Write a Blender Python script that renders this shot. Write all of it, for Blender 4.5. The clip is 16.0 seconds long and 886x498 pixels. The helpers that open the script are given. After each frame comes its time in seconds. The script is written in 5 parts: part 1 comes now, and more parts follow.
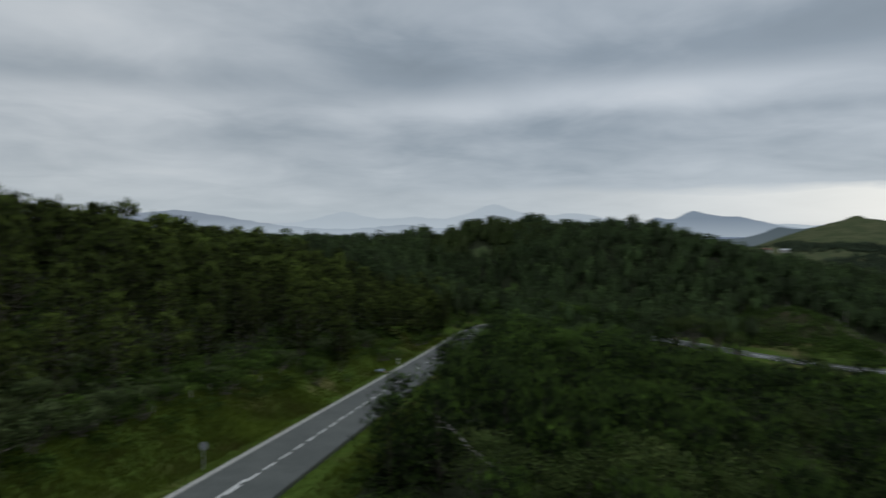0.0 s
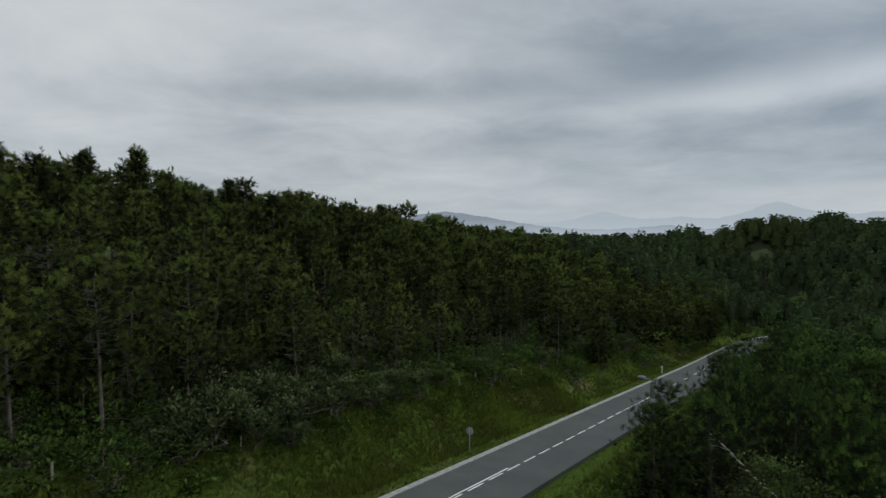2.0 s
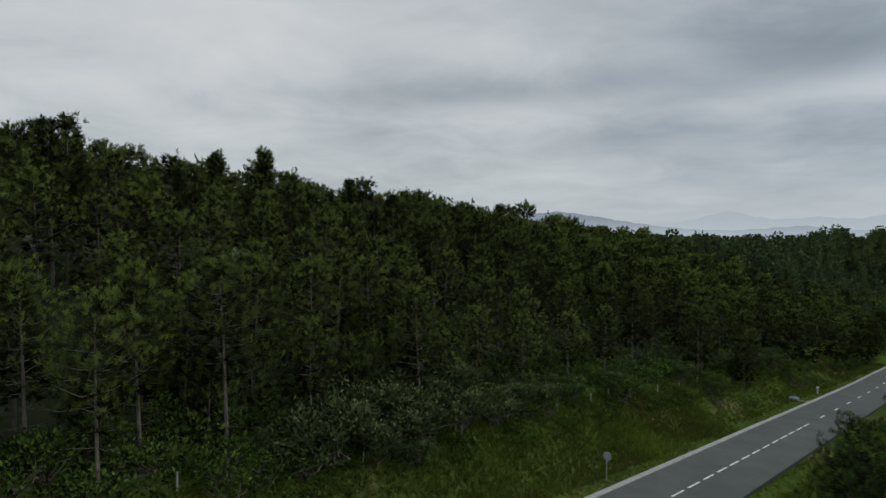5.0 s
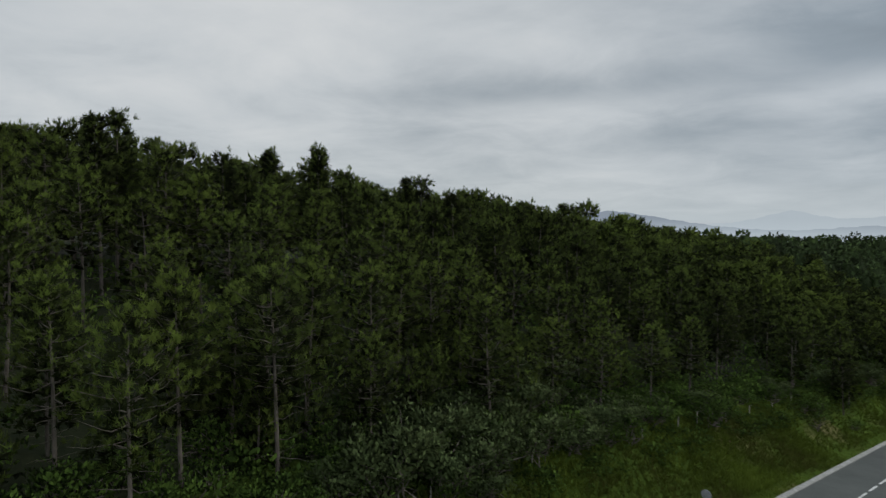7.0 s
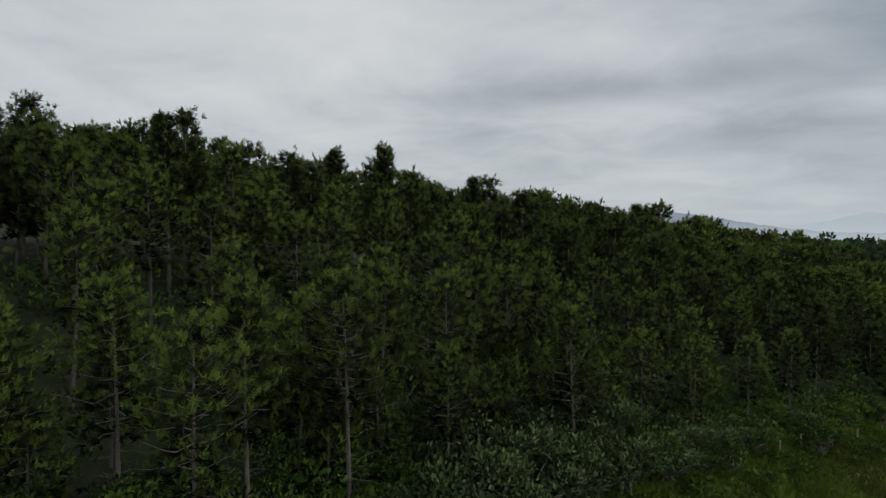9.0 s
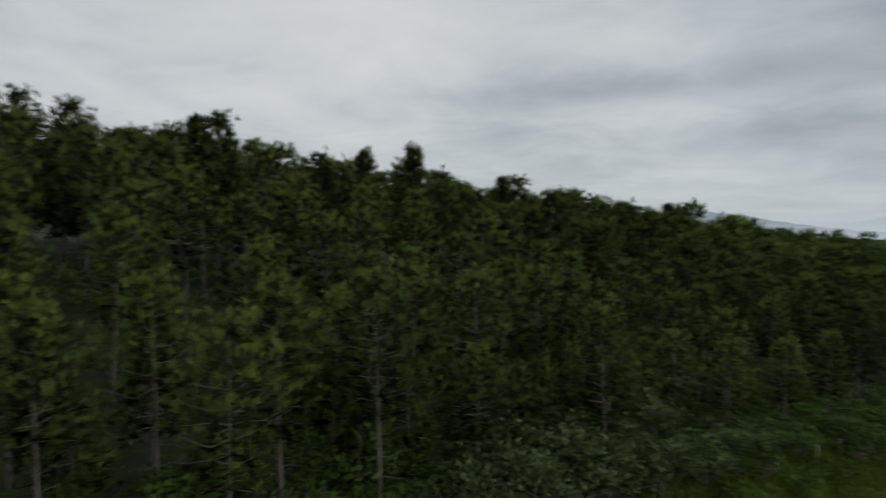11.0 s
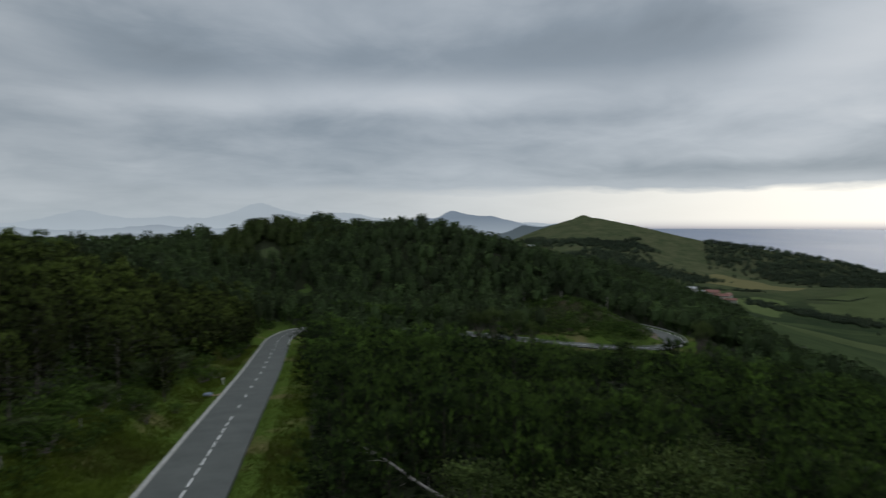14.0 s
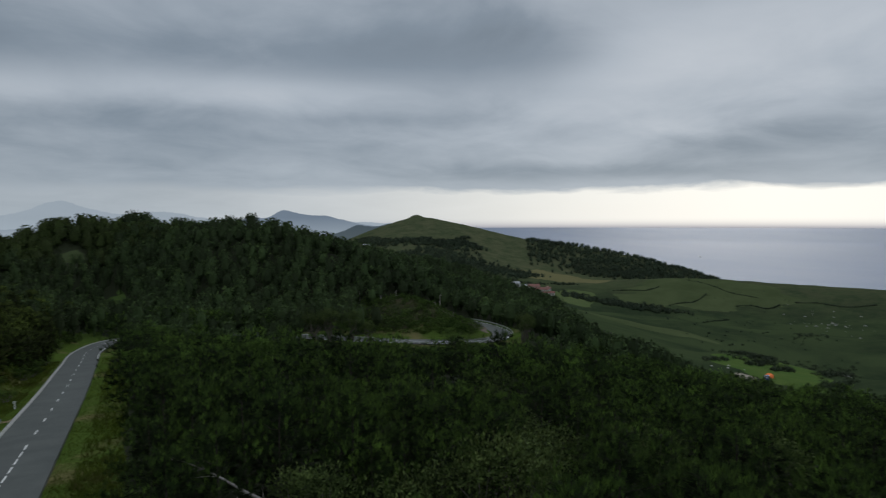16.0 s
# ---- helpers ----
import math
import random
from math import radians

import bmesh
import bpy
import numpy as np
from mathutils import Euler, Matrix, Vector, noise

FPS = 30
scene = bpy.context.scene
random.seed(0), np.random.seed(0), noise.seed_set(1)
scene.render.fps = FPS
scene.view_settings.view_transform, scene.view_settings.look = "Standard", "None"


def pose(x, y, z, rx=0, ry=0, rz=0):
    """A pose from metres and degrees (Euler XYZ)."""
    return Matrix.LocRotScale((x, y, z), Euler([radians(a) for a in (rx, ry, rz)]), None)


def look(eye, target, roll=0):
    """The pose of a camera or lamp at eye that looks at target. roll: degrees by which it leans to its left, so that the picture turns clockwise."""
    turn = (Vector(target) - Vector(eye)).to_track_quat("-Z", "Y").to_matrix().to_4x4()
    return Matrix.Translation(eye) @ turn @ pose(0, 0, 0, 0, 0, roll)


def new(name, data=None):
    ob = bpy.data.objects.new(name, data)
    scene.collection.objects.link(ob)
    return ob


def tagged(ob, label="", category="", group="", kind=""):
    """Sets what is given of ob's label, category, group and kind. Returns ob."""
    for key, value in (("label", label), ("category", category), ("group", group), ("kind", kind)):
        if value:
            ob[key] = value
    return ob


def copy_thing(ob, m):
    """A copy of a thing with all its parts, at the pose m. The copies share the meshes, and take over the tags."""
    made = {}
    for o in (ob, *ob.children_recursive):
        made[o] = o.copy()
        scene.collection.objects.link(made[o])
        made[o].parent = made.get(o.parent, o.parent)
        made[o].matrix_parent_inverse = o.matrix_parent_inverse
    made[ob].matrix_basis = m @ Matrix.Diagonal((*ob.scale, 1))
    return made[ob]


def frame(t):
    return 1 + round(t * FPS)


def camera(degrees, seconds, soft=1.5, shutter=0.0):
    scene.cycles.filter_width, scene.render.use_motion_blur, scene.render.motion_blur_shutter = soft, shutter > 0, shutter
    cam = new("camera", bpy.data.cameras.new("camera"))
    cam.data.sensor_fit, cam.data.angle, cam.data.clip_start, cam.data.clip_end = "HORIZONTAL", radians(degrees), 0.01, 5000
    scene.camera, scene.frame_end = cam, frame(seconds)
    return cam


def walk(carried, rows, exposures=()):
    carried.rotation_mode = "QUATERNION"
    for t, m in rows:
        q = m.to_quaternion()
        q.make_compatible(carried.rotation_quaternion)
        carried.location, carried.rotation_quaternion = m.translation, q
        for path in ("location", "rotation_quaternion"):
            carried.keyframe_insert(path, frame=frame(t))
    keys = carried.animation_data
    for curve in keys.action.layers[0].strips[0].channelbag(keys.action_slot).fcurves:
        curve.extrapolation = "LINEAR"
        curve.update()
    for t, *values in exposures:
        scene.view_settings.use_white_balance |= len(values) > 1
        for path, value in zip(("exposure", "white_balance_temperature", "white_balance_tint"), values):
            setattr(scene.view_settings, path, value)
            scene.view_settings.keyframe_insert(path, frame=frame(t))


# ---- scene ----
# ---- camera and walk ----
cam = camera(71.9, 16.0, soft=1.2, shutter=0.8)
ROWS = [
    (0, 0, 0, 20, -0.62, -2.51, -0.13),
    (0.5, -0.2, 0.158, 19.879, 8.56, -2.51, 0.07),
    (1, -0.344, 0.101, 19.817, 16.11, -2.42, 0.02),
    (1.5, -0.311, 0.14, 19.818, 20.98, -2.43, 0.03),
    (2, -0.358, 0.216, 19.841, 23.25, -2.49, 0.03),
    (2.5, -0.527, 0.392, 19.84, 25.38, -2.52, 0.04),
    (3, -0.814, 0.675, 19.83, 27.33, -2.52, 0.06),
    (3.5, -1.258, 1.063, 19.824, 29.09, -2.51, -0.04),
    (4, -1.809, 1.547, 19.824, 30.71, -2.48, -0.07),
    (6.5, -5.933, 4.938, 20.039, 37, -2.57, -0.07),
    (7, -6.87, 5.616, 20.062, 38.14, -2.56, -0.1),
    (7.5, -7.831, 6.217, 20.076, 39.57, -2.54, -0.08),
    (8, -8.766, 6.666, 20.077, 40.87, -2.52, -0.07),
    (8.5, -9.475, 6.875, 20.028, 42.09, -2.47, -0.16),
    (10.8, -9.469, 6.735, 20.044, 46.55, -2.5, -0.17),
    (10.9, -9.469, 6.735, 20.044, 46.5, -2.5, -0.17),
    (11, -9.469, 6.735, 20.044, 46.07, -2.5, -0.18),
    (11.1, -9.469, 6.735, 20.044, 41.8, -2.5, -0.17),
    (11.2, -9.469, 6.735, 20.044, 38, -2.5, -0.17),
    (11.3, -9.469, 6.735, 20.044, 34.5, -2.5, -0.17),
    (11.4, -9.469, 6.735, 20.044, 31.2, -2.5, -0.17),
    (11.5, -9.596, 6.838, 20.064, 28.07, -2.48, -0.18),
    (12, -9.587, 6.995, 20.026, 13.44, -2.47, -0.1),
    (12.5, -9.552, 7.257, 19.943, 1.77, -2.5, -0.22),
    (13, -9.519, 7.373, 19.922, -7.85, -2.52, -0.09),
    (13.5, -9.491, 7.418, 19.927, -15.72, -2.54, -0.04),
    (14, -9.486, 7.44, 19.921, -22.14, -2.56, 0.02),
    (14.5, -9.473, 7.424, 19.911, -27.34, -2.55, 0.12),
    (15, -9.461, 7.491, 19.895, -31.59, -2.58, 0.11),
    (15.5, -9.463, 7.492, 19.9, -34.79, -2.61, 0.1),
    (16, -9.478, 7.507, 19.898, -37.54, -2.61, 0.11),
]
walk(cam, [(t, pose(x, y, z, 90 + pitch, roll, yaw)) for t, x, y, z, yaw, pitch, roll in ROWS],
     exposures=[(0, 0.08, 6500, 10), (1, 0.12, 6550, 10), (3.5, 0.11, 6650, 10), (7, 0.18, 6700, 10), (10.9, 0.2, 6750, 10), (12, 0.17, 6750, 10), (13, 0.07, 6650, 10), (13.6, 0.02, 6600, 10), (14.5, -0.1, 6450, 10), (16, -0.19, 6350, 10)])


# ---- node helpers ----
class Nodes:
    """Small helper round a node tree."""

    def __init__(self, tree):
        self.tree = tree
        tree.nodes.clear()

    def add(self, kind, **inputs):
        node = self.tree.nodes.new(kind)
        for key, value in inputs.items():
            socket = node.inputs[int(key[1:])] if key[0] == "i" and key[1:].isdigit() else node.inputs[key.replace("_", " ")]
            self.put(socket, value)
        return node

    def put(self, socket, value):
        if isinstance(value, bpy.types.NodeSocket):
            self.tree.links.new(value, socket)
        elif isinstance(value, bpy.types.Node):
            self.tree.links.new(value.outputs[0], socket)
        else:
            socket.default_value = value

    def math(self, op, a, b=0.0, c=0.0, clamp=False):
        node = self.tree.nodes.new("ShaderNodeMath")
        node.operation, node.use_clamp = op, clamp
        for k, value in enumerate((a, b, c)):
            self.put(node.inputs[k], value)
        return node.outputs[0]

    def mix(self, fac, a, b, blend="MIX"):
        node = self.tree.nodes.new("ShaderNodeMix")
        node.data_type, node.blend_type = "RGBA", blend
        self.put(node.inputs[0], fac)
        for k, value in ((6, a), (7, b)):
            self.put(node.inputs[k], (*value, 1) if isinstance(value, tuple) and len(value) == 3 else value)
        return node.outputs[2]

    def ramp(self, fac, *stops):
        node = self.tree.nodes.new("ShaderNodeValToRGB")
        self.put(node.inputs[0], fac)
        while len(node.color_ramp.elements) < len(stops):
            node.color_ramp.elements.new(0.5)
        for element, (place, colour) in zip(node.color_ramp.elements, stops):
            element.position = place
            element.color = (*colour, 1) if isinstance(colour, tuple) else (colour, colour, colour, 1)
        return node.outputs[0]

    def noise(self, scale, detail=4.0, rough=0.55, vector=None, distort=0.0):
        node = self.tree.nodes.new("ShaderNodeTexNoise")
        node.inputs["Scale"].default_value, node.inputs["Detail"].default_value = scale, detail
        node.inputs["Roughness"].default_value, node.inputs["Distortion"].default_value = rough, distort
        if vector is not None:
            self.put(node.inputs["Vector"], vector)
        return node.outputs["Fac"]


# ---- world: a low cloud deck over a pale band of sky above the sea ----
SUN_AZ, SUN_EL = 62.0, 32.0
world = bpy.data.worlds.new("overcast_sky")
scene.world = world
world.use_nodes = True
W = Nodes(world.node_tree)
way = W.add("ShaderNodeTexCoord").outputs["Generated"]
axes = W.add("ShaderNodeSeparateXYZ", i0=way)
X, Y, Z = axes.outputs
azimuth = W.math("MULTIPLY", W.math("ARCTAN2", X, Y), 57.296)
height = W.math("MULTIPLY", W.math("ARCSINE", Z), 57.296)
up = W.math("ADD", W.math("MAXIMUM", Z, 0.0), 0.17)
deck = W.add("ShaderNodeCombineXYZ", X=W.math("DIVIDE", X, up), Y=W.math("DIVIDE", Y, up), Z=0.0)
broad = W.noise(0.62, 2.0, 0.45, deck, 0.2)
wisps = W.noise(1.7, 6.0, 0.58, deck, 0.35)
warp = W.math("MULTIPLY", W.math("SUBTRACT", wisps, 0.5), 16.0)


def bank(az, el, wide, high, amount):
    """A soft bank in the cloud deck: its bearing, height and reach in degrees."""
    da = W.math("DIVIDE", W.math("SUBTRACT", azimuth, az), wide)
    de = W.math("DIVIDE", W.math("ADD", W.math("SUBTRACT", height, el), W.math("MULTIPLY", warp, min(0.3, high * 0.06))), high)
    square = W.math("ADD", W.math("MULTIPLY", da, da), W.math("MULTIPLY", de, de))
    return W.math("MULTIPLY", W.math("POWER", 2.718, W.math("MULTIPLY", square, -1.0)), amount)


shade = W.math("ADD", W.math("MULTIPLY", W.math("SUBTRACT", broad, 0.5), 0.42), W.math("MULTIPLY", W.math("SUBTRACT", wisps, 0.5), 0.40))
for spec in ((14, 14.2, 13, 2.6, -0.11), (34, 16.0, 15, 3.4, -0.27), (48, 15.0, 7, 3.0, -0.15), (30, 24, 40, 5, -0.10), (-2, 14.2, 9, 3.0, -0.24),
             (-13, 8.0, 7, 1.4, -0.14), (-33, 12.0, 12, 1.6, -0.13), (22, 6.8, 15, 1.5, -0.11), (10, 8.6, 8, 1.3, -0.12), (30, 9.2, 12, 0.7, -0.10),
             (66, 6.5, 10, 1.9, -0.20), (42, 4.4, 16, 0.9, -0.16), (58, 4.3, 12, 0.7, -0.12), (22, 11.4, 13, 1.3, 0.16), (56, 11, 10, 5.0, 0.17), (72, 15, 16, 7, 0.10), (2, 22, 15, 5, -0.07),
             (-26, 9.6, 12, 1.6, 0.14), (-50, 15, 18, 6, 0.10), (2, 10.2, 8, 1.2, 0.10), (-12, 13, 15, 11, -0.06), (36, 12, 14, 4, 0.07), (4, 4.0, 10, 3.5, -0.10)):
    shade = W.math("ADD", shade, bank(*spec))
deck_colour = W.ramp(W.math("ADD", shade, 0.5), (0.0, (0.110, 0.139, 0.169)), (0.3, (0.212, 0.255, 0.302)), (0.55, (0.392, 0.435, 0.482)), (0.8, (0.54, 0.57, 0.605)), (1.0, (0.62, 0.65, 0.68)))
pale = W.math("POWER", 2.718, W.math("MULTIPLY", W.math("MAXIMUM", height, 0.0), -0.33))
deck_colour = W.mix(W.math("MULTIPLY", pale, 0.8), deck_colour, (0.345, 0.405, 0.455))
edge = W.math("MULTIPLY", W.math("SUBTRACT", 3.25, W.math("ADD", height, W.math("MULTIPLY", warp, 0.13))), 1.3, clamp=True)
glow_az = W.math("DIVIDE", W.math("SUBTRACT", azimuth, 68.0), 36.0)
glow = W.math("POWER", 2.718, W.math("MULTIPLY", W.math("MULTIPLY", glow_az, glow_az), -1.0))
sky_colour = W.mix(W.math("MULTIPLY", edge, glow), deck_colour, (1.0, 0.97, 0.885))
haze = W.math("MULTIPLY", W.math("SUBTRACT", 0.35, height), 1.05, clamp=True)
sky_colour = W.mix(W.math("MULTIPLY", W.math("MULTIPLY", haze, haze), 0.9), sky_colour, (0.33, 0.33, 0.39))
sky_colour = W.mix(W.math("MULTIPLY", W.math("ADD", W.math("MULTIPLY", height, -0.8), -0.3), 1.0, clamp=True), sky_colour, (0.30, 0.34, 0.38))
warmer = W.math("MULTIPLY", W.math("SUBTRACT", 10.0, azimuth), 0.025, clamp=True)
sky_colour = W.mix(warmer, sky_colour, W.mix(1.0, sky_colour, (1.025, 1.0, 0.965), "MULTIPLY"))
overhead = W.math("MULTIPLY", W.math("SUBTRACT", height, 24.0), 1.0 / 50.0, clamp=True)
sky_colour = W.mix(1.0, sky_colour, W.add("ShaderNodeCombineColor", Red=W.math("ADD", 1.0, W.math("MULTIPLY", overhead, 1.7)), Green=W.math("ADD", 1.0, W.math("MULTIPLY", overhead, 1.7)), Blue=W.math("ADD", 1.0, W.math("MULTIPLY", overhead, 1.7))).outputs[0], "MULTIPLY")
clear = W.tree.nodes.new("ShaderNodeTexSky")
clear.sky_type, clear.sun_disc = "NISHITA", False
clear.sun_elevation, clear.sun_rotation = radians(SUN_EL), radians(SUN_AZ)
clouds = W.add("ShaderNodeBackground", Color=sky_colour, Strength=1.2)
behind = W.add("ShaderNodeBackground", Color=clear.outputs[0], Strength=0.06)
W.add("ShaderNodeOutputWorld", Surface=W.add("ShaderNodeMixShader", i0=0.06, i1=clouds, i2=behind))

sun = new("sun", bpy.data.lights.new("sun", "SUN"))
sun.data.energy, sun.data.angle, sun.data.color = 0.6, radians(25), (1.0, 0.95, 0.87)
sun.matrix_world = look((0, 0, 200), (-math.sin(radians(SUN_AZ)) * 100, -math.cos(radians(SUN_AZ)) * 100, 200 - 100 * math.tan(radians(SUN_EL))))


# ---- materials ----
def material(name):
    mat = bpy.data.materials.new(name)
    mat.use_nodes = True
    return mat, Nodes(mat.node_tree)


def finish(n, colour, rough=0.8, bump=None, depth=0.02, spec=0.3, metal=0.0):
    shader = n.add("ShaderNodeBsdfPrincipled", Base_Color=colour, Roughness=rough, Metallic=metal)
    n.put(shader.inputs["Specular IOR Level"], spec)
    if bump is not None:
        n.put(shader.inputs["Normal"], n.add("ShaderNodeBump", Height=bump, Distance=depth, Strength=0.8))
    n.add("ShaderNodeOutputMaterial", Surface=shader)


def leaf_material(name, low_tone, mid, high_tone, through_light=0.12):
    """Foliage: the tint of each sprig, with painted light and shade in it, a tone for each plant, and some light
    through the blade.
    """
    mat, n = material(name)
    tint = n.add("ShaderNodeAttribute")
    tint.attribute_name = "tint"
    tone = n.add("ShaderNodeObjectInfo").outputs["Random"]
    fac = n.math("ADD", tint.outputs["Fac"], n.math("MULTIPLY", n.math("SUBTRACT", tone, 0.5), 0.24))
    colour = n.ramp(fac, (0.0, low_tone), (0.45, mid), (0.95, high_tone))
    rusty = n.math("MULTIPLY", n.math("FRACT", n.math("MULTIPLY", tone, 7.31)), 0.12)
    colour = n.mix(rusty, colour, n.mix(1.0, colour, (1.25, 0.95, 0.8), "MULTIPLY"))
    speck = n.noise(3.0, 3.0)
    colour = n.mix(n.math("MULTIPLY", speck, 0.5), colour, n.mix(0.5, colour, (0.05, 0.045, 0.02)))
    # shading normals lean along the clump's swell, so a crown shades as one mass
    swell = n.add("ShaderNodeAttribute")
    swell.attribute_name = "swell"
    turned = n.add("ShaderNodeVectorTransform", i0=swell.outputs["Vector"])
    turned.vector_type, turned.convert_from, turned.convert_to = "VECTOR", "OBJECT", "WORLD"
    lean = n.add("ShaderNodeVectorMath", i0=turned, i1=(4.0, 4.0, 4.0), i2=n.add("ShaderNodeNewGeometry").outputs["Normal"])
    lean.operation = "MULTIPLY_ADD"
    facing = n.add("ShaderNodeVectorMath", i0=lean)
    facing.operation = "NORMALIZE"
    shader = n.add("ShaderNodeBsdfPrincipled", Base_Color=colour, Roughness=0.75, Normal=facing)
    n.put(shader.inputs["Specular IOR Level"], 0.04)
    glow = n.add("ShaderNodeBsdfTranslucent", Color=colour, Normal=facing)
    n.add("ShaderNodeOutputMaterial", Surface=n.add("ShaderNodeMixShader", i0=through_light, i1=shader, i2=glow))
    return mat


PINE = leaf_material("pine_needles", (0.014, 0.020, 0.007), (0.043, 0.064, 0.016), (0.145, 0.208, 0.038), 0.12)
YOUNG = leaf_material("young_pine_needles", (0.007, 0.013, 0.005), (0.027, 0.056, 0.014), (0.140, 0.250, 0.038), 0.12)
# paler copy of the needles that brightens the woods beyond 150 m
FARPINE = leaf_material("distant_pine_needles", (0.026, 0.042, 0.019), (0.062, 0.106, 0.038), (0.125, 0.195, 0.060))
WILLOW = leaf_material("willow_leaves", (0.026, 0.041, 0.015), (0.064, 0.096, 0.035), (0.155, 0.210, 0.085))
OAK = leaf_material("oak_leaves", (0.03, 0.045, 0.015), (0.055, 0.09, 0.024), (0.13, 0.18, 0.05))
BRAMBLE = leaf_material("bramble_leaves", (0.018, 0.034, 0.008), (0.050, 0.098, 0.018), (0.120, 0.205, 0.036))
GRASS = leaf_material("grass_blades", (0.078, 0.068, 0.022), (0.066, 0.096, 0.014), (0.130, 0.185, 0.026), 0.2)
# leaf colour lifted and blued: distance haze painted in
HEDGE = leaf_material("hazy_hedge_leaves", (0.032, 0.049, 0.032), (0.052, 0.076, 0.047), (0.080, 0.110, 0.060))


def bark_material(name, dark, light, scale=6.0):
    mat, n = material(name)
    place = n.add("ShaderNodeTexCoord").outputs["Object"]
    stretch = n.add("ShaderNodeMapping", Vector=place)
    stretch.inputs["Scale"].default_value = (1, 1, 0.25)
    plates = n.noise(scale, 5.0, 0.6, stretch)
    moss = n.noise(0.9, 3.0, 0.5, place)
    colour = n.mix(n.ramp(moss, (0.5, 0.0), (0.75, 0.5)), n.ramp(plates, (0.3, dark), (0.7, light)), (0.10, 0.11, 0.06))
    finish(n, colour, 0.9, plates, 0.03, 0.15)
    return mat


BARK = bark_material("pine_bark", (0.05, 0.043, 0.036), (0.17, 0.15, 0.13))
# bark toned darker, so the trunks show less among the needles
YOUNG_BARK = bark_material("young_pine_bark", (0.022, 0.019, 0.015), (0.06, 0.052, 0.042))
DEADWOOD = bark_material("dead_wood", (0.20, 0.18, 0.16), (0.42, 0.40, 0.37))
POSTWOOD = bark_material("weathered_post_wood", (0.15, 0.135, 0.115), (0.34, 0.32, 0.28))


# ---- the lie of the land ----
def smooth(a, b, x):
    t = np.clip((x - a) / (b - a), 0, 1)
    return t * t * (3 - 2 * t)


# knolls and hollows: place, reach and height, fitted to the camera's view
NEAR_KNOLLS = [
    (15, 25, 30, 2.3), (66, -20, 30, -5.1), (70, 14, 30, 2.2), (56, 53, 30, -3.1),
    (40, 71, 60, 3.7), (103, 49, 30, -2.2), (74, 107, 30, 18.1), (105, 88, 30, -1.4),
    (88, 124, 30, -17.6), (66, 139, 30, -13), (-77, 153, 30, -1.1), (80, 163, 30, 18),
    (123, 148, 30, 15.4), (40, 192, 30, -4.2), (14, 196, 30, 2.6), (-61, 201, 30, 1.7),
    (88, 199, 30, -17.4), (132, 173, 30, -6.9), (213, 67, 30, -9.4), (194, 125, 30, -2.6),
    (-1, 242, 30, -5.5), (33, 249, 30, -16.5), (129, 221, 30, 11.4), (179, 190, 30, 9.9),
]
MID_KNOLLS = [
    (80, 260, 60, 33.3), (68, 277, 30, 14.6), (250, -142, 30, -22.4), (140, -252, 60, 8.2),
    (-9, -292, 30, 1.6), (-269, -142, 30, -14.1), (58, 300, 30, -14.7), (-41, 306, 30, 1.2),
    (-269, 158, 120, 13.4), (296, 131, 30, -4.3), (243, 220, 30, 0.8), (41, 328, 30, 24.2),
    (-10, 338, 30, -3.9), (416, 121, 60, -24.1), (364, 241, 60, -2.5), (249, 363, 90, 25.9),
    (220, 406, 60, 15.2), (581, -97, 90, -31.7), (-411, 581, 180, -13.8), (773, 174, 60, -34.7),
    (732, 307, 60, -32.9), (669, 431, 60, -33), (585, 543, 90, -6.1), (-810, 8, 180, -13.8),
]
FAR_KNOLLS = [
    (440, 787, 120, 39.4), (298, 853, 120, 3.6), (-10, 908, 90, -11.9), (-166, 894, 120, -19.3),
    (930, 350, 90, -15.1), (857, 508, 90, -16), (704, 708, 180, -3.8), (1073, 633, 120, 25.2),
    (1002, 742, 120, 6.5), (1212, -437, 120, -52.9), (1212, -437, 180, -52.7), (1286, 121, 500, -44.2),
    (1286, 121, 120, 20.5), (1237, 377, 180, 50.5), (826, 1003, 120, 11.3), (994, 911, 120, -2.4),
    (648, 1244, 180, 37.1), (994, 1122, 120, 10.8), (872, 1221, 120, 19.1), (1251, 993, 180, -1.8),
    (606, 1699, 180, -28.9), (-10, 1808, 500, -36.7), (-10, 1808, 250, -34.9), (-10, 1808, 180, -33.6),
]
OUTER_KNOLLS = [
    (1344, 1269, 180, 51.3), (1129, 1465, 180, 41.6), (1109, 1519, 250, 64.3), (1862, 337, 250, -32.7),
    (1862, 337, 180, -28.9), (1776, 657, 180, -21.6), (1668, 899, 180, 40.4), (1524, 1130, 180, 66.5),
    (1042, 1590, 180, 53.4), (2551, 459, 500, -69.5), (2551, 459, 250, -51.7), (2551, 459, 900, -85.8),
    (2242, 1308, 500, -57.5), (2242, 1308, 250, -52.3), (2242, 1308, 900, -75.2), (1662, 1999, 250, -111.4),
    (1662, 1999, 500, -74.6), (1089, 2364, 500, -12),
]
SUMMIT_KNOLLS = [(1085, 1556, 42, 6), (1115, 1520, 60, 2), (1071, 1566, 15, 8), (1086, 1556, 14, 6), (306, 155, 20, 5.5), (295, 129, 16, 2.0), (113, 186, 10, 6.0), (99, 187, 11, 4.0), (28, 322, 22, 2.2)]

